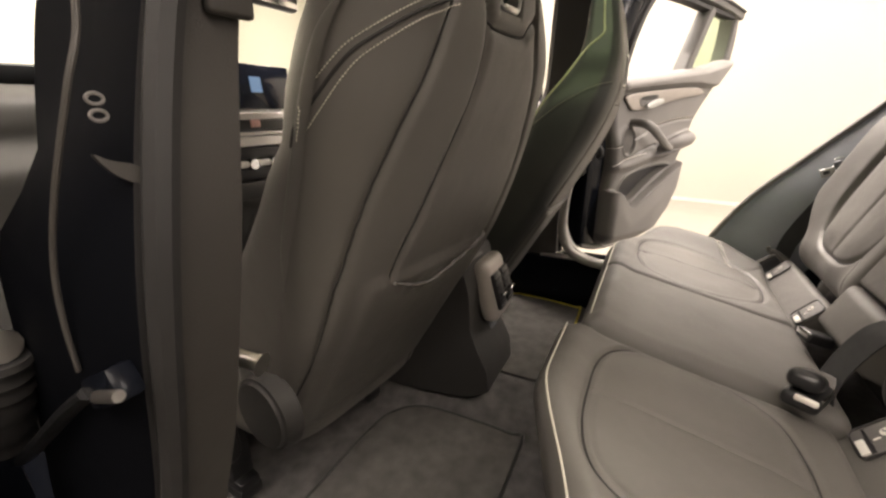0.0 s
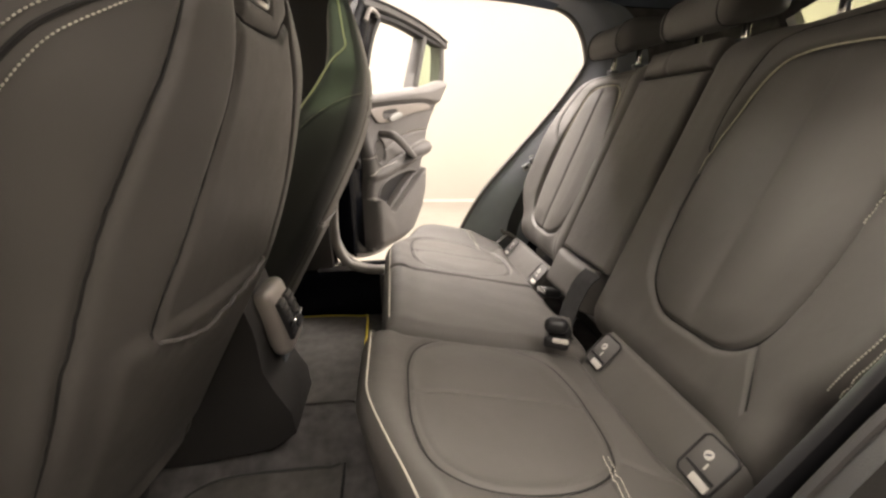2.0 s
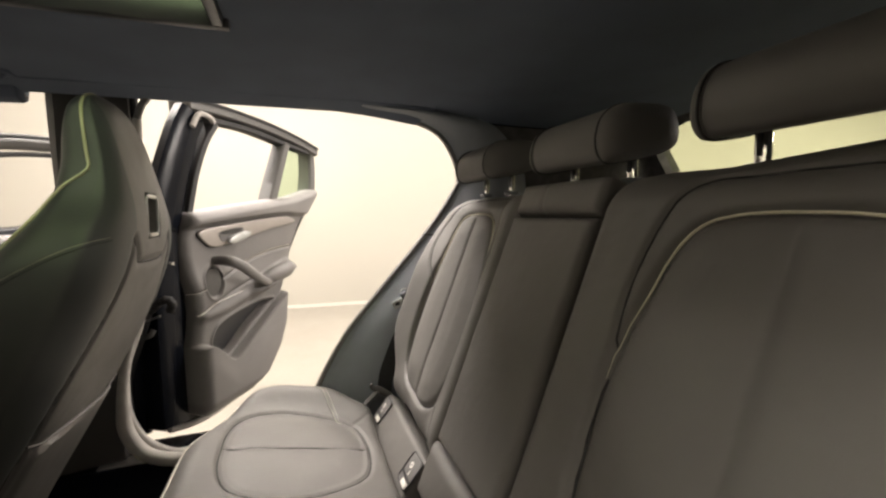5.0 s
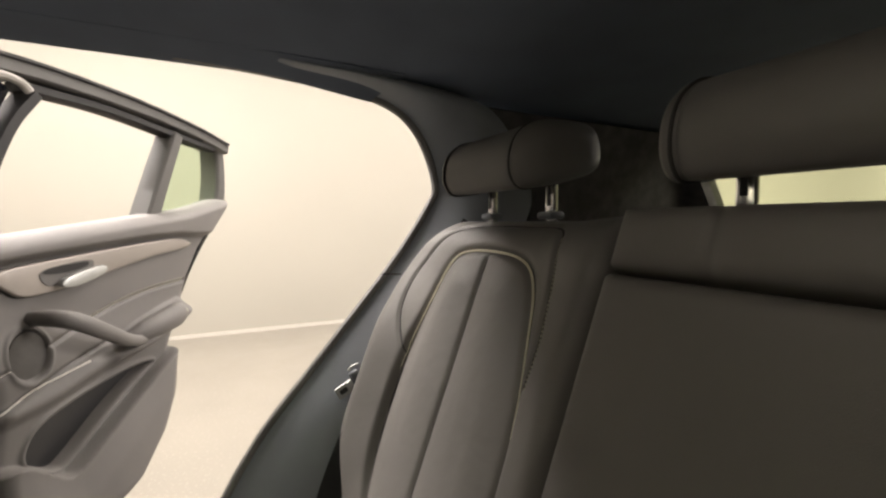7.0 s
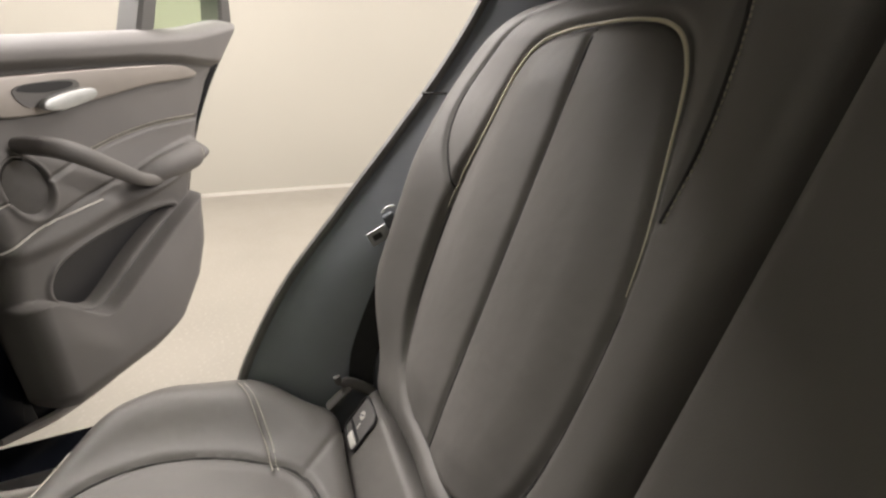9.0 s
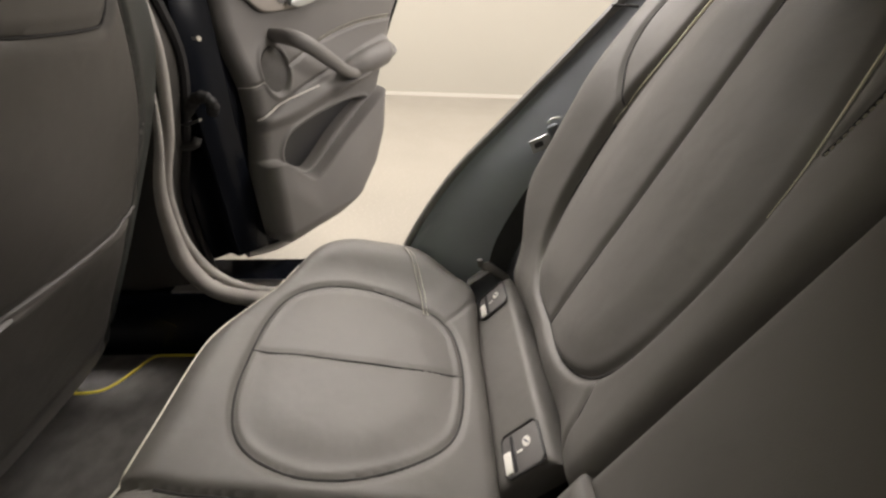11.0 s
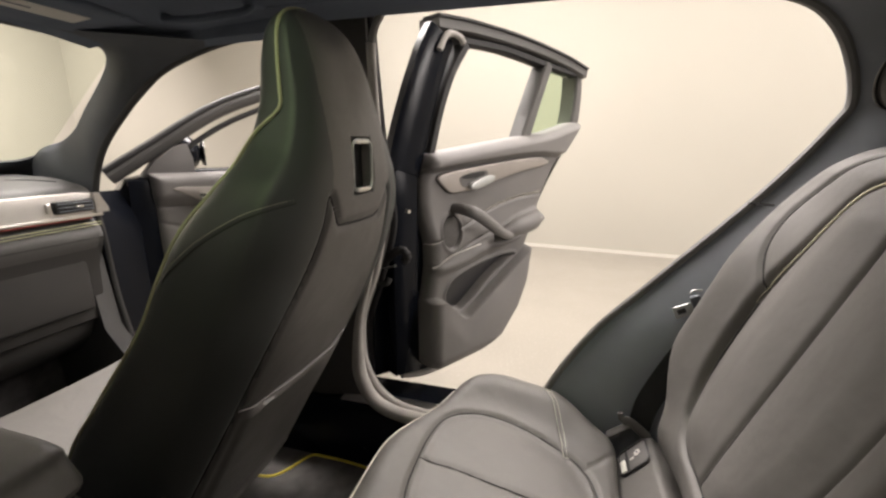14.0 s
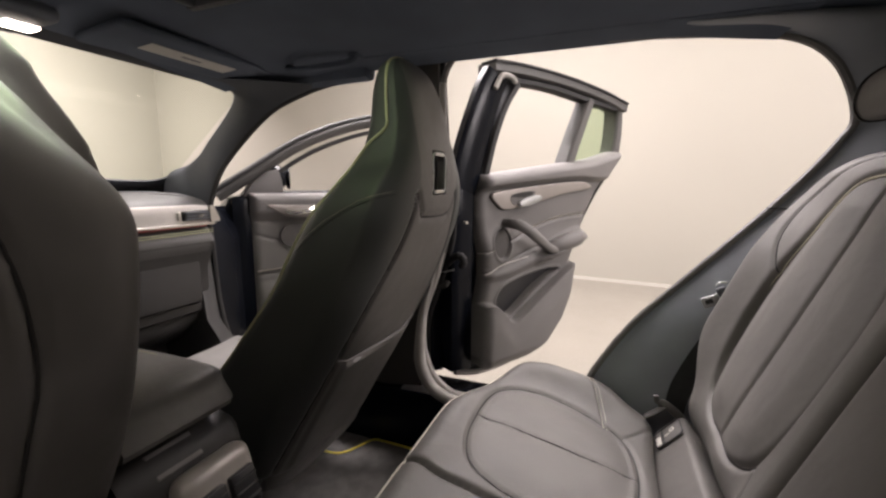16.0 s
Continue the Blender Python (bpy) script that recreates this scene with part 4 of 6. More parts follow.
def rear_door(name, place, label):
    door = thing(name, label, "car door", "car doors", place)
    # outer shell below the belt
    low = [(-0.02, 1.09), (-0.035, 0.95), (-0.03, 0.62), (-0.005, 0.46), (0.06, 0.425), (0.22, 0.425), (0.40, 0.455), (0.50, 0.53), (0.57, 0.64), (0.62, 0.78), (0.70, 0.93), (0.80, 1.06), (0.91, 1.17), (0.94, 1.215), (0.93, 1.235), (0.60, 1.165)]
    shell = part("door_shell", prism(flat_line(low, 3, True), -0.145, -0.028, put, 0.012, 3), PAINT, door, "glossy black painted outer shell", smooth=True)
    # window frame with two openings, built as bars
    w0, w1 = -0.085, -0.003

    def bar(line, width, mat, nm, a=w0, b=w1, lab=""):
        pts = smooth_line([(x, 0, z) for x, z in line], 6)
        bm = bmesh.new()
        sect = [(-1, a), (-1, b - 0.008), (-0.7, b), (0.7, b), (1, b - 0.008), (1, a)]
        rings = []
        for i, p in enumerate(pts):
            ah = (pts[min(i + 1, len(pts) - 1)] - pts[max(i - 1, 0)]).normalized()
            side = Vector((-ah.z, 0, ah.x))
            wd = width if not isinstance(width, (list, tuple)) else width[0] + (width[1] - width[0]) * i / (len(pts) - 1)
            rings.append([bm.verts.new(Vector((p.x + side.x * s * wd / 2, w, p.z + side.z * s * wd / 2))) for s, w in sect])
        for r0, r1 in zip(rings[:-1], rings[1:]):
            for k in range(6):
                bm.faces.new((r0[k], r0[(k + 1) % 6], r1[(k + 1) % 6], r1[k]))
        bm.faces.new(rings[0][::-1])
        bm.faces.new(rings[-1])
        return part(nm, bm, mat, door, lab)

    bar([(0.015, 1.09), (0.065, 1.25), (0.125, 1.40), (0.165, 1.475)], [0.12, 0.10], PAINT, "frame_upright", -0.045, -0.008, "black front window upright")
    bar([(0.142, 1.499), (0.30, 1.507), (0.55, 1.502), (0.80, 1.480), (0.968, 1.452)], 0.036, FRAME_GREY, "frame_top", -0.09, -0.003)
    bar([(0.138, 1.516), (0.30, 1.524), (0.55, 1.519), (0.80, 1.497), (0.967, 1.470)], 0.010, RUBBER, "weather_strip", -0.07, 0.004, "black rubber weather strip")
    bar([(0.235, 1.470), (0.45, 1.474), (0.70, 1.456), (0.90, 1.444)], 0.022, RUBBER, "glass_channel", -0.055, -0.012)
    bar([(0.112, 1.13), (0.155, 1.27), (0.205, 1.38), (0.262, 1.458)], 0.026, RUBBER, "glass_channel", -0.055, -0.007)
    bar([(0.944, 1.460), (0.948, 1.38), (0.942, 1.30), (0.925, 1.225)], [0.046, 0.060], FRAME_GREY, "frame_rear", -0.09, -0.022)
    bar([(0.574, 1.185), (0.633, 1.31), (0.706, 1.458)], [0.050, 0.044], FRAME_GREY, "divider", -0.07, -0.008)
    pane = flat_line([(0.590, 1.195), (0.730, 1.455), (0.925, 1.445), (0.935, 1.26)], 1, True)
    part("quarter_pane", prism(pane, -0.032, -0.028, put), GLASS_GREEN, door, "green tinted quarter pane", smooth=False).visible_shadow = False
    # curled strip at the frame's top corner
    part("seal_end", tube(smooth_line([(0.135, 0.004, 1.425), (0.165, 0.006, 1.470), (0.21, 0.006, 1.470), (0.23, 0.006, 1.455)], 6), 0.009, 8), SEAL, door, "grey rubber seal end")

    # inner panel: one moulded skin
    nu, nv = 230, 250
    z = np.linspace(0.445, 1.215, nv)[:, None] * np.ones((1, nu))
    q = np.linspace(0, 1, nu)[None, :] * np.ones((nv, 1))
    zs = [0.445, 0.47, 0.51, 0.59, 0.67, 0.75, 0.80, 0.87, 0.93, 1.00, 1.08, 1.14, 1.18, 1.215]
    us0 = [0.110, 0.075, 0.055, 0.058, 0.066, 0.085, 0.092, 0.090, 0.076, 0.060, 0.062, 0.075, 0.085, 0.095]
    us1 = [0.225, 0.318, 0.402, 0.486, 0.530, 0.556, 0.574, 0.612, 0.655, 0.692, 0.752, 0.826, 0.886, 0.930]
    u0, u1 = np.interp(z, zs, us0), np.interp(z, zs, us1)
    u = u0 + (u1 - u0) * q
    belt = 1.140 + 0.075 * np.clip((u - 0.08) / 0.60, 0, 1.3) + 0.020 * ease((u - 0.66) / 0.25)
    # squeeze the top rows to the belt line
    zz = np.where(z > 1.0, 1.0 + (z - 1.0) * (belt - 1.0) / (1.215 - 1.0), z)
    w = 0.010 * np.ones_like(u)
    over = zz - np.interp(u, [0.05, 0.12, 0.255, 0.50, 0.623, 0.70, 0.90], [1.075, 1.086, 1.100, 1.121, 1.126, 1.120, 1.120])
    w += 0.026 * ease(over / 0.022) * ease((belt + 0.02 - zz) / 0.05)
    w += 0.012 * ease((0.97 - zz) / 0.10)
    ridge = line_gap(u, zz, flat_line([(0.36, 0.838), (0.46, 0.866), (0.54, 0.886), (0.61, 0.900)], 6))
    w += 0.050 * ease(1 - ridge / 0.045) * ease((u - 0.30) / 0.15)
    shelf = line_gap(u, zz, flat_line([(0.05, 0.79), (0.20, 0.80), (0.34, 0.83), (0.50, 0.86)], 6))
    w += 0.014 * ease(1 - shelf / 0.03)
    # lower bin: its upper edge dips round the pocket
    lip = flat_line([(0.03, 0.684), (0.082, 0.700), (0.120, 0.694), (0.150, 0.668), (0.185, 0.634), (0.213, 0.622), (0.252, 0.638), (0.364, 0.700), (0.494, 0.768), (0.602, 0.812), (0.70, 0.84)], 5)
    below = np.interp(u, [p[0] for p in lip], [p[1] for p in lip]) - zz
    w += 0.040 * ease(below / 0.007) * ease((zz - 0.43) / 0.08) + 0.010 * ease(below / 0.10)
    hole = flat_line([(0.492, 0.775), (0.43, 0.786), (0.355, 0.782), (0.262, 0.769), (0.182, 0.747), (0.148, 0.712), (0.145, 0.682), (0.160, 0.662), (0.205, 0.630), (0.246, 0.642), (0.336, 0.700), (0.417, 0.743)], 4, True)
    hf = inside(u, zz, hole)
    w -= 0.050 * ease(-hf / 0.014)
    w += 0.005 * np.exp(-((hf - 0.006) / 0.005) ** 2) * ease(-below / 0.01)
    # lines between the mouldings
    for line, depth in (([(0.09, 0.798), (0.189, 0.830), (0.268, 0.856), (0.36, 0.878)], 0.008), ([(0.07, 0.868), (0.135, 0.881), (0.250, 0.918), (0.325, 0.943), (0.407, 0.964), (0.518, 0.981), (0.66, 0.988)], 0.006)):
        w -= depth * np.exp(-(line_gap(u, zz, flat_line(line, 6)) / 0.0045) ** 2)
    spk = np.hypot((u - 0.174) * 1.40, (zz - 0.900))
    w += 0.004 * np.exp(-((spk - 0.062) / 0.006) ** 2) - 0.010 * ease((0.058 - spk) / 0.012)
    e = np.minimum(np.minimum(u - u0, u1 - u), np.minimum(zz - 0.445, belt - zz))
    w += rounded_fall(np.clip(e, 0, 1), 0.035)
    w0_ = np.full_like(w, -0.045)
    g = np.stack([u, w, zz], -1)
    b = np.stack([u, w0_, zz], -1)
    panel = mesh_object("door_panel", sheet_mesh("door_panel", g, back=b), DOOR_GREY, door, "moulded grey inner panel", False)
    # dark lining, blackened further to hold the pocket's shadow in its colour
    cu_, cz_ = 0.29, 0.712
    liner = [(cu_ + (a - cu_) * 0.97, cz_ + (b_ - cz_) * 0.96) for a, b_ in hole]
    part("pocket_liner", prism(liner, -0.04, -0.010, put), BLACK, panel, "dark pocket lining with the pocket's shadow in its colour")
    ins = flat_line([(0.118, 1.078), (0.255, 1.097), (0.501, 1.118), (0.623, 1.123), (0.664, 1.116), (0.688, 1.102), (0.647, 1.090), (0.513, 1.075), (0.353, 1.045), (0.269, 1.029), (0.181, 1.022), (0.144, 1.038)], 4, True)
    part("insert_rim", prism([(0.40 + (a - 0.40) * 1.006, 1.07 + (c - 1.07) * 1.035) for a, c in ins], 0.002, 0.016, put, 0.003, 2), CONSOLE, door, "dark gap round the trim insert")
    part("trim_insert", prism(ins, 0.004, 0.022, put, 0.005, 3), INSERT, door, "satin light trim insert")
    handle = part("inner_handle", prism(flat_line([(0.236, 1.036), (0.250, 1.054), (0.318, 1.070), (0.350, 1.068), (0.342, 1.050), (0.270, 1.031)], 3, True), 0.028, 0.040, put, 0.004, 2), STEEL, door, "satin steel inner door handle")
    part("handle_cup", prism(flat_line([(0.203, 1.058), (0.212, 1.074), (0.270, 1.084), (0.326, 1.086), (0.322, 1.064), (0.262, 1.046), (0.222, 1.038)], 3, True), 0.012, 0.0235, put), TRIM_GREY, handle, "grey handle recess")
    part("cup_slot", prism(flat_line([(0.212, 1.066), (0.222, 1.076), (0.270, 1.082), (0.314, 1.083), (0.310, 1.073), (0.262, 1.064)], 3, True), 0.014, 0.0245, put), BLACK, handle, "dark slot behind the handle")
    grab = smooth_line([(0.186, 0.006, 0.975), (0.200, 0.060, 0.972), (0.235, 0.078, 0.954), (0.295, 0.080, 0.916), (0.360, 0.078, 0.878), (0.425, 0.066, 0.864), (0.50, 0.050, 0.874)], 8)
    part("grab_handle", tube(grab, [0.011 + 0.009 * math.sin(math.pi * min(1.0, 0.15 + k / 48)) for k in range(len(grab))], 12, flat=0.75, side=(0, 1, 0)), DOOR_GREY, door, "moulded grab handle")
    rest = smooth_line([(0.385, 0.046, 0.868), (0.45, 0.060, 0.886), (0.525, 0.062, 0.898), (0.562, 0.054, 0.905), (0.582, 0.040, 0.908)], 8)
    part("armrest_pad", tube(rest, [0.014 + 0.020 * math.sin(math.pi * (0.12 + 0.80 * k / (len(rest) - 1))) for k in range(len(rest))], 14, flat=1.0, side=(0, 1, 0)), DOOR_GREY, door, "padded armrest")
    grille = bmesh.new()
    bmesh.ops.create_cone(grille, cap_ends=True, segments=40, radius1=0.054, radius2=0.050, depth=0.008, matrix=Matrix.Translation((0.174, 0.010, 0.900)) @ Matrix.Diagonal((0.73, 1, 1, 1)) @ Matrix.Rotation(-math.pi / 2, 4, "X"))
    spk_ob = part("speaker_grille", grille, GRILLE, door, "round dark speaker grille")
    part("grille_ring", tube([(0.174 + 0.042 * math.cos(a * math.pi / 20), 0.013, 0.900 + 0.058 * math.sin(a * math.pi / 20)) for a in range(40)], 0.0030, 6, closed=True), DOOR_GREY, spk_ob)

    def skin(line, lift=0.0015):
        out = []
        for a, c in flat_line(line, 6):
            k = int(np.argmin(np.abs(zz[:, 0] - c) + 0)) if c < 1.0 else int(np.argmin(np.abs(z[:, 0] - c)))
            out.append(Vector((a, float(np.interp(a, u[k], w[k])) + lift, c)))
        return out

    part("accent_line", tube(skin([(0.096, 0.798), (0.14, 0.814), (0.177, 0.825), (0.23, 0.835), (0.30, 0.845)], 0.002), 0.0022, 6), LABEL, door, "pale accent line")
    part("accent_line", tube(skin([(0.085, 0.871), (0.11, 0.874), (0.133, 0.881)], 0.003), 0.0011, 6), LABEL, door, "pale accent line")
    seamy = bmesh.new()
    for off in (0.0, 0.007):
        stitches(skin([(0.300, 0.938 + off), (0.407, 0.966 + off), (0.518, 0.983 + off), (0.65, 0.990 + off)], 0.003), 0.008, 0.0055, 0.001, seamy)
        stitches([Vector((a, 0.088 - 0.3 * off, b + off)) for a, b in ((0.45, 0.888), (0.51, 0.898), (0.565, 0.906))], 0.008, 0.0055, 0.001, seamy)
    part("stitching", seamy, THREAD, door, "pale decorative stitching", kind="stuff")
    # front jamb with hinges, latch side and sill strip
    part("door_edge", prism([(-0.035, 0.47), (0.058, 0.455), (0.055, 0.80), (0.062, 1.09), (-0.02, 1.10), (-0.035, 0.9)], -0.12, -0.008, put, 0.006), PAINT, door, "black painted front edge")
    part("door_flange", prism([(-0.075, 0.46), (-0.02, 0.45), (-0.01, 1.09), (-0.06, 1.09)], -0.142, -0.070, put, 0.006), PAINT, door, "black painted hinge flange")
    for zc_ in (0.60, 0.92):
        part("hinge", box((0.07, 0.05, 0.065), (-0.06, -0.11, zc_), 0.008), PAINT, door, "painted steel hinge")
    part("lower_seal", tube(smooth_line([(0.00, -0.03, 0.452), (0.10, -0.025, 0.428), (0.24, -0.025, 0.428), (0.40, -0.025, 0.462)], 6), 0.011, 8), SEAL, door, "grey lower rubber seal")
    latch = part("door_latch", box((0.012, 0.05, 0.09), (0.655, -0.09, 0.88), 0.003), ALU, door, "steel latch plate")
    part("latch_slot", box((0.004, 0.018, 0.05), (0.662, -0.09, 0.88), 0.001), BLACK, latch)
    return door


O_R = (1.06 - 0.22 * math.cos(radians(-31.4)), 0.766 - 0.22 * math.sin(radians(-31.4)))
rear_door("rear_door", door_place(O_R[0], O_R[1], -31.4), "open rear car door with grey panel and black frame")


def front_door(name, place, label):
    door = thing(name, label, "car door", "car doors", place)
    low = [(-0.03, 1.05), (-0.045, 0.80), (-0.03, 0.50), (0.03, 0.42), (0.50, 0.42), (0.95, 0.43), (1.02, 0.55), (1.04, 0.85), (1.04, 1.10), (0.50, 1.08)]
    part("door_shell", prism(flat_line(low, 3, True), -0.145, -0.028, put, 0.012, 3), PAINT, door, "glossy black painted outer shell")
    arc = [(-0.075, 1.062), (0.06, 1.150), (0.306, 1.305), (0.60, 1.412), (0.85, 1.440), (0.98, 1.430)]
    part("frame_top", tube(smooth_line([(a, -0.08, b) for a, b in arc], 8), 0.032, 10, flat=1.2, side=(0, 1, 0)), FRAME_GREY, door)
    part("weather_strip", tube(smooth_line([(a - 0.01, -0.03, b + 0.018) for a, b in arc], 8), 0.009, 8), RUBBER, door, "black rubber weather strip")
    part("glass_channel", tube(smooth_line([(a + 0.035, -0.06, b - 0.045) for a, b in arc[1:]], 8), 0.010, 8), RUBBER, door)
    part("frame_rear", tube([(0.975, -0.08, 1.43), (1.0, -0.08, 1.25), (1.02, -0.08, 1.07)], 0.035, 10), PAINT, door)
    part("mirror_triangle", prism([(0.01, 1.05), (0.185, 1.05), (0.182, 1.12), (0.168, 1.172), (0.13, 1.165), (0.06, 1.115)], -0.10, -0.03, put, 0.006), TRIM_GREY, door, "grey mirror triangle")
    nu, nv = 110, 110
    z = np.linspace(0.46, 1.07, nv)[:, None] * np.ones((1, nu))
    q = np.linspace(0, 1, nu)[None, :] * np.ones((nv, 1))
    u0 = 0.035 + 0.0 * z
    u1 = 1.0 + 0 * z
    u = u0 + (u1 - u0) * q
    w = 0.010 + 0.028 * ease((z - 0.95) / 0.05) + 0.045 * ease((0.70 - z) / 0.10) * ease((u - 0.05) / 0.12)
    w += 0.050 * ease(1 - line_gap(u, z, flat_line([(0.35, 0.79), (0.55, 0.80), (0.80, 0.83)], 6)) / 0.05)
    for line in ([(0.04, 0.90), (0.15, 0.865), (0.30, 0.85)], [(0.04, 0.72), (0.2, 0.73), (0.4, 0.77)], [(0.04, 0.955), (0.3, 0.95), (0.9, 0.97)]):
        w -= 0.006 * np.exp(-(line_gap(u, z, flat_line(line, 6)) / 0.005) ** 2)
    hole = [(0.12, 0.66), (0.60, 0.68), (0.50, 0.58), (0.20, 0.57)]
    hf = inside(u, z, flat_line(hole, 4, True))
    w -= 0.055 * ease(-hf / 0.02)
    e = np.minimum(np.minimum(u - u0, u1 - u), np.minimum(z - 0.46, 1.07 - z))
    w += rounded_fall(e, 0.035)
    g, b = np.stack([u, w, z], -1), np.stack([u, np.full_like(w, -0.045), z], -1)
    mesh_object("door_panel", sheet_mesh("door_panel", g, back=b), DOOR_GREY, door, "moulded grey inner panel", False)
    part("trim_insert", prism(flat_line([(0.10, 1.022), (0.30, 1.018), (0.85, 1.035), (0.86, 0.995), (0.40, 0.968), (0.20, 0.968), (0.14, 0.99)], 4, True), 0.012, 0.042, put, 0.004), INSERT, door, "satin light trim insert")
    part("inner_handle", tube(smooth_line([(0.17, 0.046, 0.992), (0.20, 0.056, 0.988), (0.26, 0.056, 0.992), (0.30, 0.046, 1.0)], 6), 0.010, 10, flat=0.6, side=(0, 1, 0)), CHROME, door, "chrome inner door handle")
    grille = bmesh.new()
    bmesh.ops.create_cone(grille, cap_ends=True, segments=36, radius1=0.055, radius2=0.052, depth=0.014, matrix=Matrix.Translation((0.20, 0.014, 0.885)) @ Matrix.Rotation(-math.pi / 2, 4, "X"))
    part("speaker_grille", grille, GRILLE, door, "round dark speaker grille")
    part("grab_handle", tube(smooth_line([(0.33, 0.02, 0.93), (0.36, 0.07, 0.925), (0.45, 0.085, 0.86), (0.55, 0.07, 0.82)], 8), 0.018, 10), DOOR_GREY, door, "moulded grab handle")
    part("accent_line", tube(smooth_line([(0.045, 0.014, 0.74), (0.2, 0.020, 0.752), (0.4, 0.03, 0.79)], 6), 0.003, 6), INSERT, door, "pale accent line")
    part("door_edge", prism([(-0.045, 0.47), (0.04, 0.455), (0.04, 1.05), (-0.03, 1.05)], -0.12, -0.008, put, 0.006), PAINT, door, "black painted front edge")
    for zc_ in (0.58, 0.88):
        part("hinge", box((0.07, 0.05, 0.06), (-0.06, -0.10, zc_), 0.008), PAINT, door, "painted steel hinge")
    # outside mirror
    mir = bmesh.new()
    bmesh.ops.create_uvsphere(mir, u_segments=24, v_segments=14, radius=1.0, matrix=Matrix.Translation((0.20, -0.24, 1.135)) @ Matrix.Diagonal((0.055, 0.10, 0.07, 1)))
    house = part("mirror_housing", mir, PAINT, door, "black outside mirror housing")
    part("mirror_glass", box((0.004, 0.15, 0.10), (0.256, -0.24, 1.135), 0.001), CHROME, house, "mirror glass")
    part("mirror_foot", tube([(0.12, -0.08, 1.085), (0.16, -0.18, 1.095)], 0.02, 8), BLACK, house)
    return door


FLIP = Matrix.Diagonal((-1, 1, 1, 1))
fr = front_door("front_door", door_place(0.87, 1.84, -31.4), "open front car door with grey panel and outside mirror")
copy_thing(fr, FLIP @ door_place(0.87, 1.84, -24) @ Matrix.Diagonal((*fr.scale, 1)))
rd = [o for o in scene.objects if o.name == "rear_door"][0]
copy_thing(rd, FLIP @ door_place(0.935, 1.03, -4) @ Matrix.Diagonal((*rd.scale, 1)))

# ---------------------------------------------------------------- the car's shell
body = thing("car_body", "black car body with dark cabin trim and open doors", "car", place=pose(0, 0, 0))


def strip(name, line_a, line_b, mat, thick=(0, 0, 0), n=8, label="", lanes=6, bow=0.0, bow_dir=(1, 0, 0)):
    """A skin between two lines, given thickness by a shift."""
    a, b = smooth_line(line_a, n), smooth_line(line_b, n)
    g = []
    for k in range(lanes + 1):
        t = k / lanes
        g.append([tuple(p.lerp(q, t) + Vector(bow_dir) * bow * math.sin(math.pi * t)) for p, q in zip(a, b)])
    g = np.array(g)
    return mesh_object(name, sheet_mesh(name, g, back=g + np.array(thick)), mat, body, label, False)


HOLE = (-0.222, 0.222, 0.60, 1.22)


def roof_sheet(name, height, half, y0, y1, mat, thick, label, hole=HOLE):
    ys = np.unique(np.concatenate([np.linspace(y0, hole[2], 30), np.linspace(hole[2], hole[3], 16), np.linspace(hole[3], y1, 14)]))
    fx = np.unique(np.concatenate([np.linspace(-1, -0.45, 12), np.linspace(-0.45, 0.45, 16), np.linspace(0.45, 1, 12)]))
    bm = bmesh.new()
    up, dn = {}, {}
    for j, y in enumerate(ys):
        h = half(y)
        for i, f in enumerate(fx):
            x = f / 0.45 * hole[1] if abs(f) <= 0.4501 else math.copysign(hole[1] + (abs(f) - 0.45) / 0.55 * (h - hole[1]), f)
            z = height(x, y, h)
            up[i, j] = bm.verts.new((x, y, z + thick))
            dn[i, j] = bm.verts.new((x, y, z))
    faces = set()
    for j in range(len(ys) - 1):
        for i in range(len(fx) - 1):
            ym, fm = (ys[j] + ys[j + 1]) / 2, (fx[i] + fx[i + 1]) / 2
            if hole[2] < ym < hole[3] and abs(fm) < 0.45:
                continue
            faces.add((i, j))
    for i, j in faces:
        bm.faces.new((dn[i, j], dn[i, j + 1], dn[i + 1, j + 1], dn[i + 1, j]))
        bm.faces.new((up[i, j], up[i + 1, j], up[i + 1, j + 1], up[i, j + 1]))
        for (a, b), nb in ((((i, j), (i + 1, j)), (i, j - 1)), (((i + 1, j), (i + 1, j + 1)), (i + 1, j)), (((i + 1, j + 1), (i, j + 1)), (i, j + 1)), (((i, j + 1), (i, j)), (i - 1, j))):
            if nb not in faces:
                bm.faces.new((dn[a], dn[b], up[b], up[a]))
    for v in [v for v in bm.verts if not v.link_faces]:
        bm.verts.remove(v)
    return part(name, bm, mat, body, label)


def lining_height(x, y, h):
    front = 0.042 * max(0, (y - 1.05) / 0.5) ** 1.6
    rear = 0.045 * max(0, (0.25 - y) / 1.0) ** 1.5
    return 1.463 - 0.040 * abs(x / 0.64) ** 3 - front - rear


def lining_half(y):
    return 0.645 - 0.06 * max(0, (y - 1.1) / 0.45) - 0.03 * max(0, (0.1 - y) / 0.8)


roof_sheet("headliner", lining_height, lining_half, -0.70, 1.56, HEADLINER, 0.012, "dark cloth headliner")
roof_sheet("roof", lambda x, y, h: lining_height(x, y, h) + 0.065, lambda y: lining_half(y) + 0.02, -0.74, 1.50, PAINT, 0.006, "glossy black roof skin", (-0.34, 0.34, 0.52, 1.30))
# sunroof surround, blind rail and pane
for x0, y0, sx, sy in ((0.219, 0.91, 0.018, 0.64), (-0.219, 0.91, 0.018, 0.64), (0, 0.607, 0.42, 0.018), (0, 1.212, 0.42, 0.018)):
    part("sunroof_frame", box((sx, sy, 0.044), (x0, y0, 1.4685), 0.003), BLACK, body, "black sunroof frame")
part("sunroof_bar", box((0.44, 0.05, 0.02), (0, 0.90, 1.492), 0.004), BLACK, body)
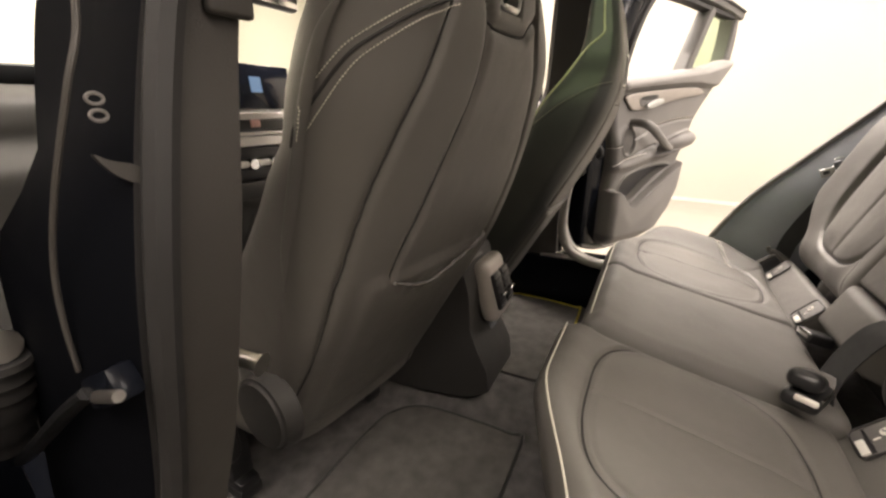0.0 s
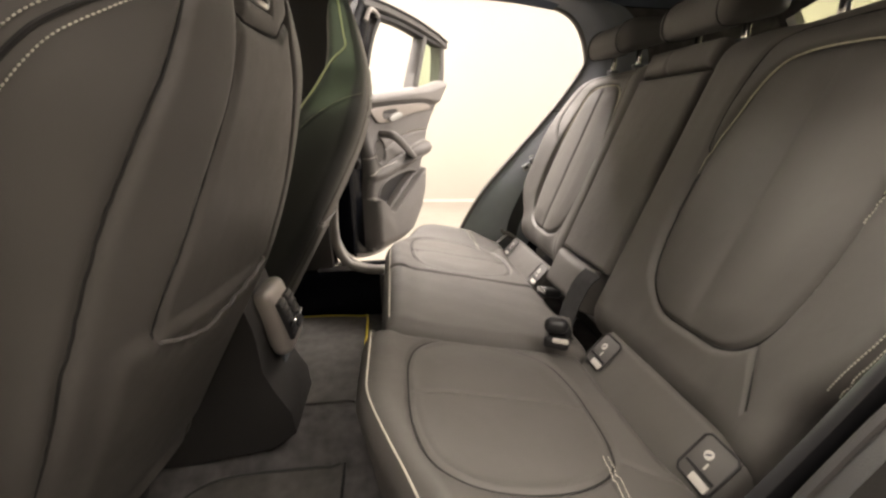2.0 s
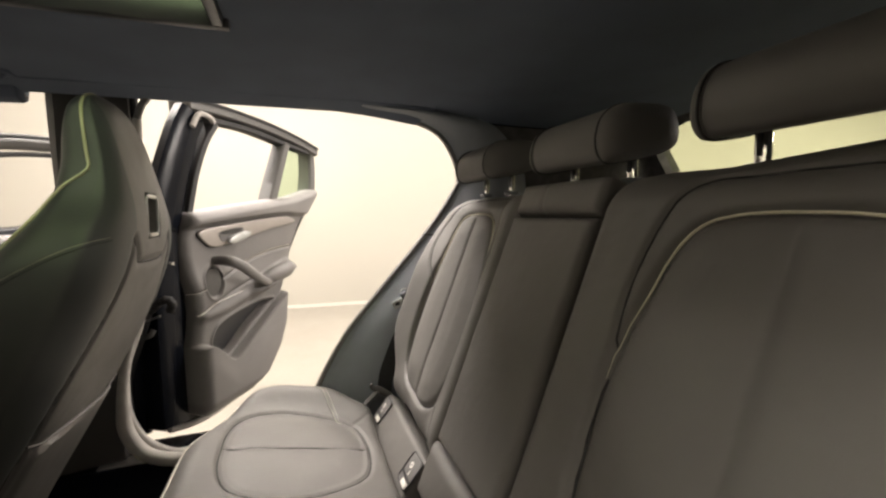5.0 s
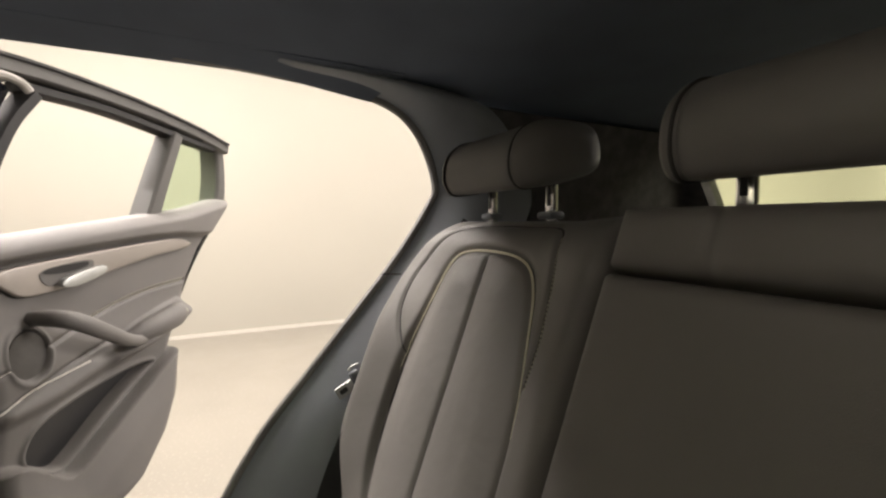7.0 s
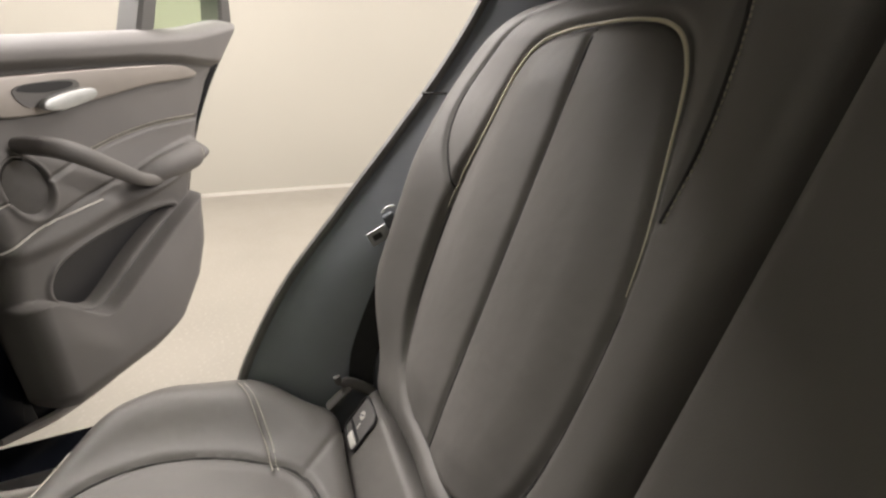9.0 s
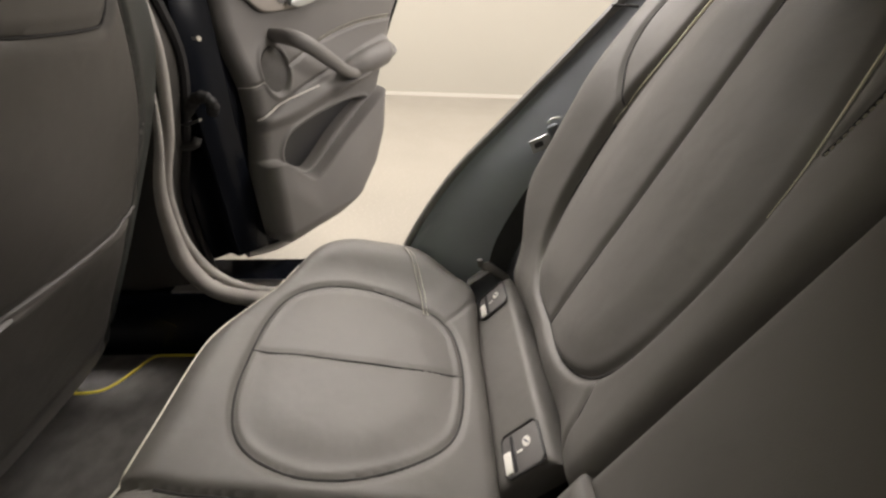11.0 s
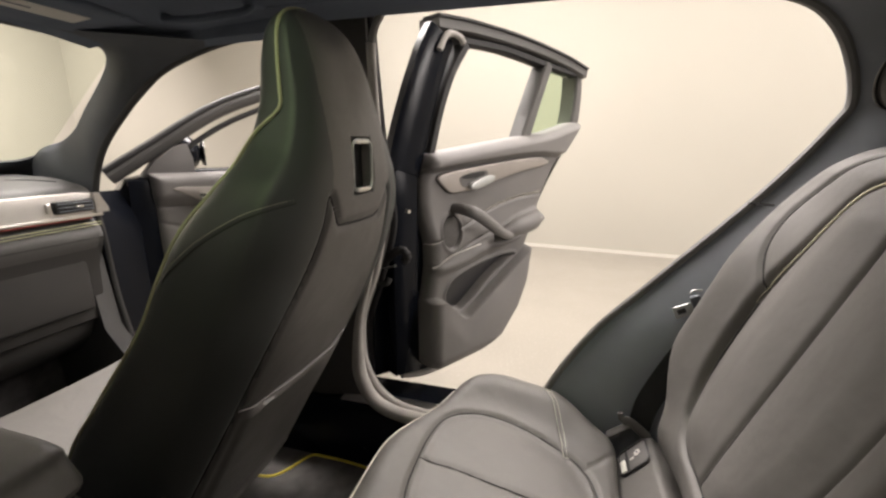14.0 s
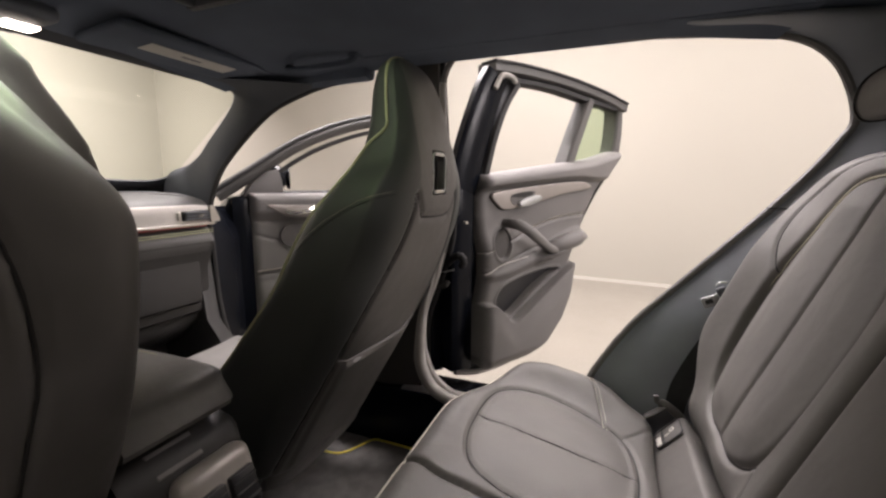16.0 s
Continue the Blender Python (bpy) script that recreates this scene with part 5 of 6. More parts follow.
part("sunroof_pane", box((0.70, 0.80, 0.005), (0, 0.91, 1.506), 0), GLASS_ROOF, body, "green tinted glass roof pane", smooth=False).visible_shadow = False

EDGE_TOP = [(0.652, 0.862, 1.375), (0.650, 0.842, 1.418), (0.642, 0.795, 1.436), (0.635, 0.55, 1.435), (0.635, 0.32, 1.424), (0.640, 0.135, 1.403), (0.660, 0.040, 1.352), (0.678, -0.010, 1.25), (0.684, 0.010, 1.19), (0.690, 0.095, 1.07), (0.696, 0.255, 0.885), (0.70, 0.365, 0.755), (0.70, 0.455, 0.60), (0.705, 0.485, 0.48)]
EDGE_BOT = [(0.705, 0.485, 0.48), (0.72, 0.56, 0.438), (0.74, 0.72, 0.434), (0.74, 0.85, 0.450), (0.74, 0.922, 0.498), (0.74, 0.957, 0.575), (0.74, 0.962, 0.65), (0.745, 0.954, 0.73), (0.762, 0.922, 0.84), (0.770, 0.898, 0.98), (0.742, 0.888, 1.10), (0.700, 0.878, 1.22), (0.672, 0.870, 1.31), (0.652, 0.862, 1.375)]
INNER = [(0.60, 0.30, 1.435), (0.59, 0.10, 1.428), (0.60, -0.10, 1.40), (0.605, -0.20, 1.30), (0.610, -0.22, 1.20), (0.615, -0.15, 1.08), (0.62, -0.02, 0.92), (0.625, 0.08, 0.78), (0.63, 0.16, 0.62), (0.64, 0.22, 0.48)]
for sx in (1, -1):
    fl = lambda pts: [(sx * x, y, z) for x, y, z in pts]
    # near seals and lip carry shade in their colour, the far seal haze
    part("opening_seal", tube(smooth_line(fl(EDGE_TOP), 8), 0.0085 if sx > 0 else 0.005, 8), SEAL_HAZED if sx > 0 else CONSOLE, body, "rubber door seal lightened by painted haze" if sx > 0 else "rubber door seal with shade in its colour")
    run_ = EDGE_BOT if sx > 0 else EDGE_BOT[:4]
    part("sill_seal", tube(smooth_line(fl(run_), 8), 0.0105 if sx > 0 else 0.006, 10), SEAL if sx > 0 else SEAL_SHADED, body, "grey rubber sill seal")
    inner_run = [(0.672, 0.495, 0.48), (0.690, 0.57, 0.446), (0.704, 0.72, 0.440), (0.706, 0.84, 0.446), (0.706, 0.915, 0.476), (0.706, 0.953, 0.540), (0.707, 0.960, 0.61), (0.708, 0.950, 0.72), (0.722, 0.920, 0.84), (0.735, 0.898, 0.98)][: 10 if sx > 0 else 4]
    part("sill_lip", tube(smooth_line(fl(inner_run), 8), [0.019 if k < 44 else max(0.003, 0.019 - 0.0006 * (k - 44)) for k in range(8 * (len(inner_run) - 1) + 1)], 10), SEAL if sx > 0 else CONSOLE, body, "grey sill trim lip" if sx > 0 else "sill trim lip with shade in its colour")
    if sx > 0:
        strip("pillar_trim", fl(EDGE_TOP[4:]), fl(INNER), PILLAR_HAZED, (sx * 0.02, 0, 0), lanes=10, bow=-sx * 0.034, label="rear pillar trim lightened by painted haze")
    else:
        out_in = [(x + (0.075 if z < 1.15 else 0.0), y, z) for x, y, z in INNER]
        strip("pillar_trim", fl(EDGE_TOP[4:11]), fl(out_in[:7]), PILLAR_HAZED, (sx * 0.02, 0, 0), lanes=10, bow=-sx * 0.034, label="rear pillar trim lightened by painted haze")
        # same pillar trim carried on in black, its shade put into the colour
        strip("arch_trim", fl(EDGE_TOP[10:]), fl(out_in[6:]), CONSOLE, (sx * 0.02, 0, 0), lanes=8, bow=-sx * 0.012, label="lower rear pillar trim with shade in its colour")
    strip("roof_rail", fl([(0.635, 1.10, 1.425), (0.640, 0.795, 1.428), (0.635, 0.55, 1.427), (0.635, 0.32, 1.416), (0.640, 0.145, 1.395)]), fl([(0.57, 1.10, 1.432), (0.57, 0.795, 1.434), (0.57, 0.55, 1.434), (0.57, 0.32, 1.434), (0.57, 0.10, 1.430)]), HEADLINER, (0, 0, 0.035))
    part("trim_joint", tube(fl([(0.672, 0.118, 1.060), (0.650, 0.085, 1.060)]), 0.0018, 6), SEAM, body, "dark joint in the pillar trim")
    # cant rail outside
    part("cant_rail", tube(smooth_line(fl([(0.665, 1.50, 1.43), (0.675, 1.1, 1.482), (0.68, 0.6, 1.490), (0.675, 0.2, 1.475), (0.66, -0.2, 1.43), (0.62, -0.72, 1.38)]), 6), 0.032, 8), PAINT, body, "black roof rail")
    strip("cargo_side", fl([(0.60, -0.10, 1.40), (0.61, -0.22, 1.2), (0.64, -0.1, 0.9), (0.66, 0.1, 0.5)]), fl([(0.56, -0.72, 1.38), (0.62, -0.8, 1.2), (0.68, -0.9, 0.95), (0.66, -0.9, 0.5)]), CARPET, (sx * 0.02, 0, 0), label="dark cargo side trim")
    # B pillar as a lofted post
    plan = [(0.785, 0.905), (0.835, 0.905), (0.850, 0.905), (0.862, 0.940), (0.855, 1.06), (0.80, 1.13), (0.762, 1.11), (0.759, 1.03)]
    stations = [(0.43, 1.0, 0.085), (0.55, 1.0, 0.09), (0.66, 1.0, 0.085), (0.78, 1.0, 0.045), (0.95, 1.0, 0.0), (1.08, 0.85, 0.002), (1.18, 0.68, -0.004), (1.30, 0.50, -0.010), (1.42, 0.35, -0.016), (1.47, 0.32, -0.018)]
    rows = []
    for p in smooth_line(stations, 6):
        slim = float(ease((p.x - 0.93) / 0.12))
        rows.append([(sx * (0.635 + 0.06 * p.y + (a - slim * (0.055 if b == 1.06 else 0.015 if b == 0.94 else 0.0) - 0.695) * p.y), b + p.z - (0.03 * max(0.0, p.x - 1.0) + (0.042 * float(ease((p.x - 0.98) / 0.14)) if sx > 0 else 0.0)) * (b > 1.0), p.x) for a, b in plan])
    g = np.array(rows)
    fmats = np.tile(np.array([0, 1, 2, 2, 2, 0, 0, 0]), (g.shape[0] - 1, 1))
    me = sheet_mesh("b_pillar", g, closed_u=True, mats_of=fmats)
    me.set_sharp_from_angle(angle=radians(30))
    mesh_object("b_pillar", me, [PILLAR, RUBBER, JAMB], body, "centre pillar with grey trim and black jamb", False)
    part("pillar_seal", tube(smooth_line([(sx * (0.635 + (0.207 if sx > 0 else 0.205) * p[1]), 0.899 + p[2], p[0]) for p in stations], 6), 0.010 if sx > 0 else 0.0088, 8), RUBBER, body, "dark rubber pillar seal")
    # sill and rocker
    part("sill_cover", prism([(0.735, 0.21), (0.738, 0.40), (0.745, 0.425), (0.80, 0.425), (0.915, 0.415), (0.930, 0.38), (0.930, 0.22), (0.84, 0.20)], 0.35, 1.98, lambda a, b, d: Vector((sx * a, d, b)), 0.006), PAINT, body, "black painted sill")
    part("sill_plate", box((0.05, 0.62, 0.006), (sx * 0.775, 0.74, 0.429), 0.002), ALU, body, "metal sill plate")
    part("seat_side_trim", box((0.02, 0.40, 0.20), (sx * 0.655, 0.59, 0.34), 0.006), CARPET, body)
    # A pillar
    screen_edge = [(0.700, 2.060, 1.02), (0.690, 2.010, 1.132), (0.728, 1.950, 1.168), (0.734, 1.88, 1.212), (0.713, 1.80, 1.261), (0.686, 1.68, 1.336), (0.655, 1.605, 1.382), (0.600, 1.570, 1.404), (0.48, 1.562, 1.410)]
    door_edge = [(0.738, 1.892, 0.90), (0.722, 1.868, 0.985), (0.712, 1.836, 1.020), (0.702, 1.797, 1.068), (0.688, 1.728, 1.152), (0.675, 1.629, 1.23), (0.663, 1.517, 1.302), (0.652, 1.400, 1.356), (0.646, 1.24, 1.398)]
    strip("a_pillar", fl(screen_edge), fl(door_edge), A_PILLAR, (sx * 0.03, 0.03, 0.012), lanes=12, bow=0.030, bow_dir=(-sx * 0.72, -0.62, -0.15), label="cloth windscreen pillar with shade in its colour")
    part("a_pillar_seal", tube(smooth_line(fl([(0.662, 1.08, 1.418), (0.655, 1.25, 1.396), (0.660, 1.417, 1.353), (0.668, 1.517, 1.304), (0.680, 1.629, 1.232), (0.693, 1.728, 1.154), (0.708, 1.797, 1.068), (0.722, 1.84, 0.98), (0.73, 1.845, 0.88), (0.73, 1.83, 0.65), (0.73, 1.78, 0.50), (0.73, 1.66, 0.435)]), 8), 0.009, 8), CONSOLE, body, "dark rubber front door seal")
    part("front_rail", tube(smooth_line([(sx * 0.645, 1.08, 1.425), (sx * 0.645, 1.26, 1.42), (sx * 0.645, 1.42, 1.41)], 6), 0.03, 8), HEADLINER, body)
    part("hinge_post", prism([(1.84, 0.42), (2.05, 0.42), (2.05, 1.0), (1.90, 1.02), (1.84, 0.9)], 0.72, 0.86, lambda a, b, d: Vector((sx * d, a, b)), 0.01), PAINT, body, "black painted hinge post")
    part("footwell_side", prism([(1.60, 0.24), (2.1, 0.24), (2.1, 0.95), (1.86, 0.98), (1.82, 0.60), (1.70, 0.45)], 0.66, 0.715, lambda a, b, d: Vector((sx * d, a, b)), 0.004), CONSOLE, body)
    part("fender", prism([(2.0, 0.25), (2.25, 0.25), (2.30, 0.45), (2.45, 0.62), (2.75, 0.62), (2.9, 0.45), (2.95, 0.25), (3.25, 0.30), (3.25, 0.75), (2.6, 0.98), (2.05, 1.02)], 0.78, 0.88, lambda a, b, d: Vector((sx * d, a, b)), 0.03), PAINT, body, "black painted fender")
    part("quarter_panel", prism([(0.42, 0.44), (0.30, 0.58), (0.10, 0.90), (-0.02, 1.10), (-0.10, 1.20), (-0.95, 1.05), (-1.0, 0.45), (-0.62, 0.30), (-0.60, 0.45), (-0.42, 0.64), (-0.05, 0.66), (0.12, 0.5), (0.16, 0.25), (0.40, 0.25)], 0.72, 0.88, lambda a, b, d: Vector((sx * d, a, b)), 0.03), PAINT, body, "black painted rear quarter")
    strip("d_pillar", fl([(0.665, -0.05, 1.42), (0.66, -0.3, 1.41), (0.60, -0.74, 1.36)]), fl([(0.73, -0.09, 1.19), (0.74, -0.3, 1.14), (0.72, -0.92, 1.05)]), PAINT, (sx * 0.03, 0, 0))
    for wy in (2.58, -0.22):
        wheel = part("wheel", tube([(sx * 0.68, wy, 0.325), (sx * 0.70, wy, 0.325), (sx * 0.86, wy, 0.325), (sx * 0.88, wy, 0.325)], [0.30, 0.325, 0.325, 0.30], 40), RUBBER, body, "black tyre")
        part("rim", tube([(sx * 0.86, wy, 0.325), (sx * 0.885, wy, 0.325)], [0.225, 0.215], 32), ALU, wheel, "alloy rim")

# floor, tunnel, firewall
fg = np.array([[(x, y, 0.228 + (0.05 * max(0, 1 - (abs(x) / 0.12) ** 4) if abs(x) < 0.12 else 0)) for x in np.linspace(-0.735, 0.735, 60)] for y in np.linspace(0.55, 2.1, 20)])
mesh_object("carpet", sheet_mesh("carpet", fg, back=fg - np.array([0, 0, 0.03])), CARPET, body, "black cabin carpet", False)
part("bench_base", box((1.30, 0.55, 0.10), (0, 0.33, 0.27), 0.01), CARPET, body)
part("heel_board", box((1.29, 0.02, 0.13), (0, 0.655, 0.285), 0.004), CARPET, body)
part("firewall", box((1.42, 0.04, 0.85), (0, 2.08, 0.62), 0.004), CARPET, body)
part("bulkhead", box((1.26, 0.03, 0.60), (0, 0.02, 0.72), 0.004, 2, Matrix.Rotation(LEAN_B, 4, "X")), CARPET, body)
part("parcel_shelf", box((1.18, 0.62, 0.02), (0, -0.46, 1.02), 0.004), CARPET, body, "dark parcel shelf")
part("cargo_floor", box((1.30, 0.85, 0.03), (0, -0.50, 0.50), 0.004), CARPET, body)
part("hood", prism([(2.02, 1.06), (2.6, 1.02), (3.15, 0.90), (3.32, 0.72), (3.32, 0.30), (2.1, 0.30), (2.1, 1.0)], -0.80, 0.80, lambda a, b, d: Vector((d, a, b)), 0.04, 3), PAINT, body, "glossy black bonnet and nose")
# windscreen and hatch
scr = [(-0.66, 1.555, 1.42), (0.66, 1.555, 1.42), (0.74, 2.16, 1.045), (-0.74, 2.16, 1.045)]
bm = bmesh.new()
up = [bm.verts.new(Vector(p) + Vector((0, 0.003, 0.003))) for p in scr]
dn = [bm.verts.new(p) for p in scr]
bm.faces.new(up)
bm.faces.new(dn[::-1])
for i in range(4):
    bm.faces.new((dn[i], dn[(i + 1) % 4], up[(i + 1) % 4], up[i]))
screen_in = flat_line([(0.0, 2.026), (0.40, 2.026), (0.62, 2.034), (0.690, 2.012), (0.730, 1.955), (0.738, 1.89), (0.716, 1.80), (0.689, 1.68), (0.668, 1.622), (0.641, 1.589), (0.58, 1.572), (0.0, 1.566)], 6)
rim_out = flat_line([(0.0, 2.165), (0.40, 2.165), (0.70, 2.165), (0.76, 2.14), (0.79, 2.05), (0.80, 1.95), (0.79, 1.83), (0.76, 1.71), (0.72, 1.60), (0.68, 1.55), (0.60, 1.535), (0.0, 1.53)], 6)
for sx in (1, -1):
    border = np.array([[(sx * a, b, 1.413 - (b - 1.555) * 0.62) for a, b in line] for line in (screen_in, rim_out)])
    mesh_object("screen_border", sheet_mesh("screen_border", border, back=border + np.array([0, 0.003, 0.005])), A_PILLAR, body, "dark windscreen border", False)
part("windscreen", bm, GLASS_CLEAR, body, "clear faintly green windscreen", smooth=False).visible_shadow = False


def hatch(a, b, d):
    """a across, b up along the slanted tailgate, d outwards."""
    o, s, n = Vector((0, -0.96, 1.00)), Vector((0, 0.62, 0.785)), Vector((0, -0.785, 0.62))
    return Vector((a, 0, 0)) + o + s * b + n * d


outer = [(-0.70, -0.04), (0.70, -0.04), (0.62, 0.54), (0.40, 0.57), (-0.40, 0.57), (-0.62, 0.54)]
inner = [(-0.56, 0.10), (0.56, 0.10), (0.545, 0.46), (0.38, 0.505), (-0.38, 0.505), (-0.545, 0.46)]
bm = bmesh.new()
loops = [[bm.verts.new(hatch(a, b, d)) for a, b in line] for line, d in ((outer, 0), (outer, 0.06), (inner, 0.06), (inner, 0))]
for k in range(4):
    for i in range(6):
        bm.faces.new((loops[k][i], loops[k][(i + 1) % 6], loops[(k + 1) % 4][(i + 1) % 6], loops[(k + 1) % 4][i]))
part("hatch_frame", bm, CARPET, body, "dark tailgate frame")
part("rear_window", prism([(a * 1.01, b) for a, b in inner], 0.030, 0.034, hatch), GLASS_REAR, body, "faintly green rear window", smooth=False).visible_shadow = False
part("tailgate", prism([(-0.96, 1.00), (-0.90, 0.98), (-0.92, 0.35), (-1.05, 0.30), (-1.10, 0.60)], -0.72, 0.72, lambda a, b, d: Vector((d, a, b)), 0.02), PAINT, body, "glossy black tailgate")

# ---------------------------------------------------------------- dashboard
dash = thing("dashboard", "dark dashboard with a silver trim strip and air vents", "dashboard", place=pose(0, 0, 0))
prof = flat_line([(2.14, 1.055), (1.98, 1.075), (1.86, 1.062), (1.805, 1.040), (1.80, 1.00), (1.815, 0.965), (1.79, 0.93), (1.785, 0.89), (1.83, 0.80), (1.845, 0.68), (1.90, 0.56), (2.06, 0.50), (2.10, 0.8)], 5, True)
part("dash_pad", prism(prof, -0.70, 0.70, lambda a, b, d: Vector((d, a, b)), 0.03, 3), DASH, dash, "grained dark dash pad")
part("trim_strip", prism([(0.10, 0.966), (0.40, 0.966), (0.69, 0.966), (0.704, 0.985), (0.704, 1.026), (0.64, 1.034), (0.40, 1.034), (0.10, 1.034)], 1.785, 1.812, lambda a, b, d: Vector((a, 1.80 + 1.80 - d, b)), 0.004), SILVER, dash, "silver trim strip")
part("strip_edge", box((0.595, 0.010, 0.009), (0.400, 1.786, 0.966), 0.003, 2), ALU, dash, "bright lower edge of the strip")
part("red_line", box((0.56, 0.004, 0.003), (0.385, 1.786, 0.9585), 0.001, 1), material("red_line", (0.28, 0.05, 0.04), 0.5), dash, "thin dark red line")
for zz_ in (0.936, 0.928):
    part("accent_line", tube([(0.10, 1.787, zz_), (0.40, 1.786, zz_ + 0.004), (0.69, 1.786, zz_ + 0.008)], 0.0015, 6), PIPING, dash, "pale yellow-green thread line")
part("vent_surround", prism([(0.676, 1.030), (0.690, 1.030), (0.712, 0.985), (0.712, 0.972), (0.676, 0.972)], 1.776, 1.792, lambda a, b, d: Vector((a, d, b)), 0.003), ALU, dash, "bright end of the strip")
part("lower_panel", prism([(1.782, 0.900), (1.826, 0.80), (1.836, 0.64), (1.87, 0.62), (1.86, 0.80), (1.80, 0.905)], 0.11, 0.69, lambda a, b, d: Vector((d, a, b)), 0.006), CONSOLE, dash, "dark lower dash panel")
vent = part("air_vent", box((0.100, 0.022, 0.036), (0.621, 1.783, 0.998), 0.006), BLACK, dash, "black side air vent")
for k in range(3):
    part("vane", box((0.090, 0.006, 0.003), (0.621, 1.770, 0.988 + 0.010 * k), 0.001), TRIM_DARK, vent)
part("vent_tab", box((0.022, 0.008, 0.005), (0.626, 1.766, 0.998), 0.002), CHROME, vent)
part("vent_wheel", box((0.012, 0.010, 0.026), (0.560, 1.783, 0.998), 0.003, 2), ALU, vent, "ribbed bright vent wheel")
part("glovebox_lid", box((0.46, 0.02, 0.17), (0.42, 1.823, 0.76), 0.012, 3), CONSOLE, dash, "dark glovebox lid")
part("defroster", tube(smooth_line([(0.56, 1.93, 1.0725), (0.61, 1.90, 1.070), (0.645, 1.865, 1.063)], 5), 0.006, 8, flat=0.35, side=(0, 0, 1)), BLACK, dash, "slim black defroster slot")
screen = part("display", box((0.235, 0.018, 0.125), (-0.035, 1.735, 1.085), 0.006, 2, Matrix.Rotation(-0.12, 4, "X")), SCREEN, dash, "black centre display, lit blue")
part("display_image", box((0.038, 0.002, 0.042), (-0.052, 1.725, 1.092), 0, 1, Matrix.Rotation(-0.12, 4, "X")), SCREEN_BLUE, screen)
for k, (zz_, hh, mm) in enumerate(((1.006, 0.020, SILVER), (0.980, 0.030, BLACK), (0.955, 0.010, SILVER), (0.933, 0.026, SILVER), (0.899, 0.032, BLACK), (0.868, 0.018, SILVER), (0.84, 0.030, BLACK), (0.79, 0.05, CONSOLE))):
    part("stack_panel", box((0.25, 0.03, hh), (-0.02, 1.772 - 0.002 * k, zz_), 0.003), mm, dash)
part("warning_button", box((0.034, 0.01, 0.022), (-0.046, 1.755, 0.984), 0.004), material("pink_key", (0.62, 0.36, 0.33), 0.5), dash, "red warning button")
for kx in (-0.08, 0.0, 0.08):
    knob = bmesh.new()
    bmesh.ops.create_cone(knob, cap_ends=True, segments=20, radius1=0.017, radius2=0.015, depth=0.02, matrix=Matrix.Translation((kx, 1.748, 0.868)) @ Matrix.Rotation(math.pi / 2, 4, "X"))
    part("knob", knob, CHROME, dash, "chrome turning knob")

# ---------------------------------------------------------------- centre console
console = thing("centre_console", "dark centre console with armrest and rear air vents", "console", place=pose(0, 0, 0))
part("console_body", prism(flat_line([(1.02, 0.30), (1.02, 0.50), (1.035, 0.63), (1.10, 0.70), (1.45, 0.68), (1.75, 0.72), (1.80, 0.30)], 4, True), -0.105, 0.105, lambda a, b, d: Vector((d, a, b)), 0.02, 3), CONSOLE, console, "dark console body")
part("armrest_lid", prism(flat_line([(1.065, 0.715), (1.06, 0.765), (1.09, 0.788), (1.25, 0.790), (1.40, 0.782), (1.42, 0.75), (1.40, 0.715)], 5, True), -0.097, 0.097, lambda a, b, d: Vector((d, a, b)), 0.022, 4), LEATHER, console, "padded leather armrest lid")
for sx in (-1, 1):
    part("lid_thread", stitches([(sx * 0.072, 1.09, 0.787), (sx * 0.072, 1.25, 0.7912), (sx * 0.072, 1.40, 0.783)], 0.008, 0.0055, 0.001), PIPING, console, kind="stuff")
tilt = Matrix.Rotation(radians(-16), 4, "X")
bez = part("vent_bezel", box((0.135, 0.05, 0.165), (0.022, 1.010, 0.578), 0.022, 4, tilt), INSERT, console, "grey rear vent bezel")
for sx in (-0.026, 0.030):
    core = part("rear_vent", box((0.048, 0.02, 0.095), (0.020 + sx, 0.985, 0.580), 0.004, 2, tilt), BLACK, bez, "black rear air vent")
    for k in range(5):
        part("vane", box((0.044, 0.010, 0.003), (0.020 + sx, 0.976 + 0.28 * (0.017 * (k - 2)), 0.580 + 0.017 * (k - 2)), 0.0008, 1, tilt), CONSOLE, bez)
    part("vent_tab", box((0.026, 0.012, 0.007), (0.020 + sx, 0.966, 0.575), 0.002, 1, tilt), CHROME, bez, "chrome vent tab")
part("chrome_rim", tube([(-0.035, 0.990, 0.515), (0.022, 0.984, 0.508), (0.08, 0.990, 0.515)], 0.004, 6), CHROME, bez)
part("tray_plate", box((0.075, 0.045, 0.004), (-0.015, 1.058, 0.680), 0.001, 1, Matrix.Rotation(0.75, 4, "X")), DOOR_GREY, console, "pale plate on the console top")
part("socket_cover", box((0.05, 0.012, 0.03), (0.03, 1.008, 0.46), 0.004), TRIM_DARK, console)


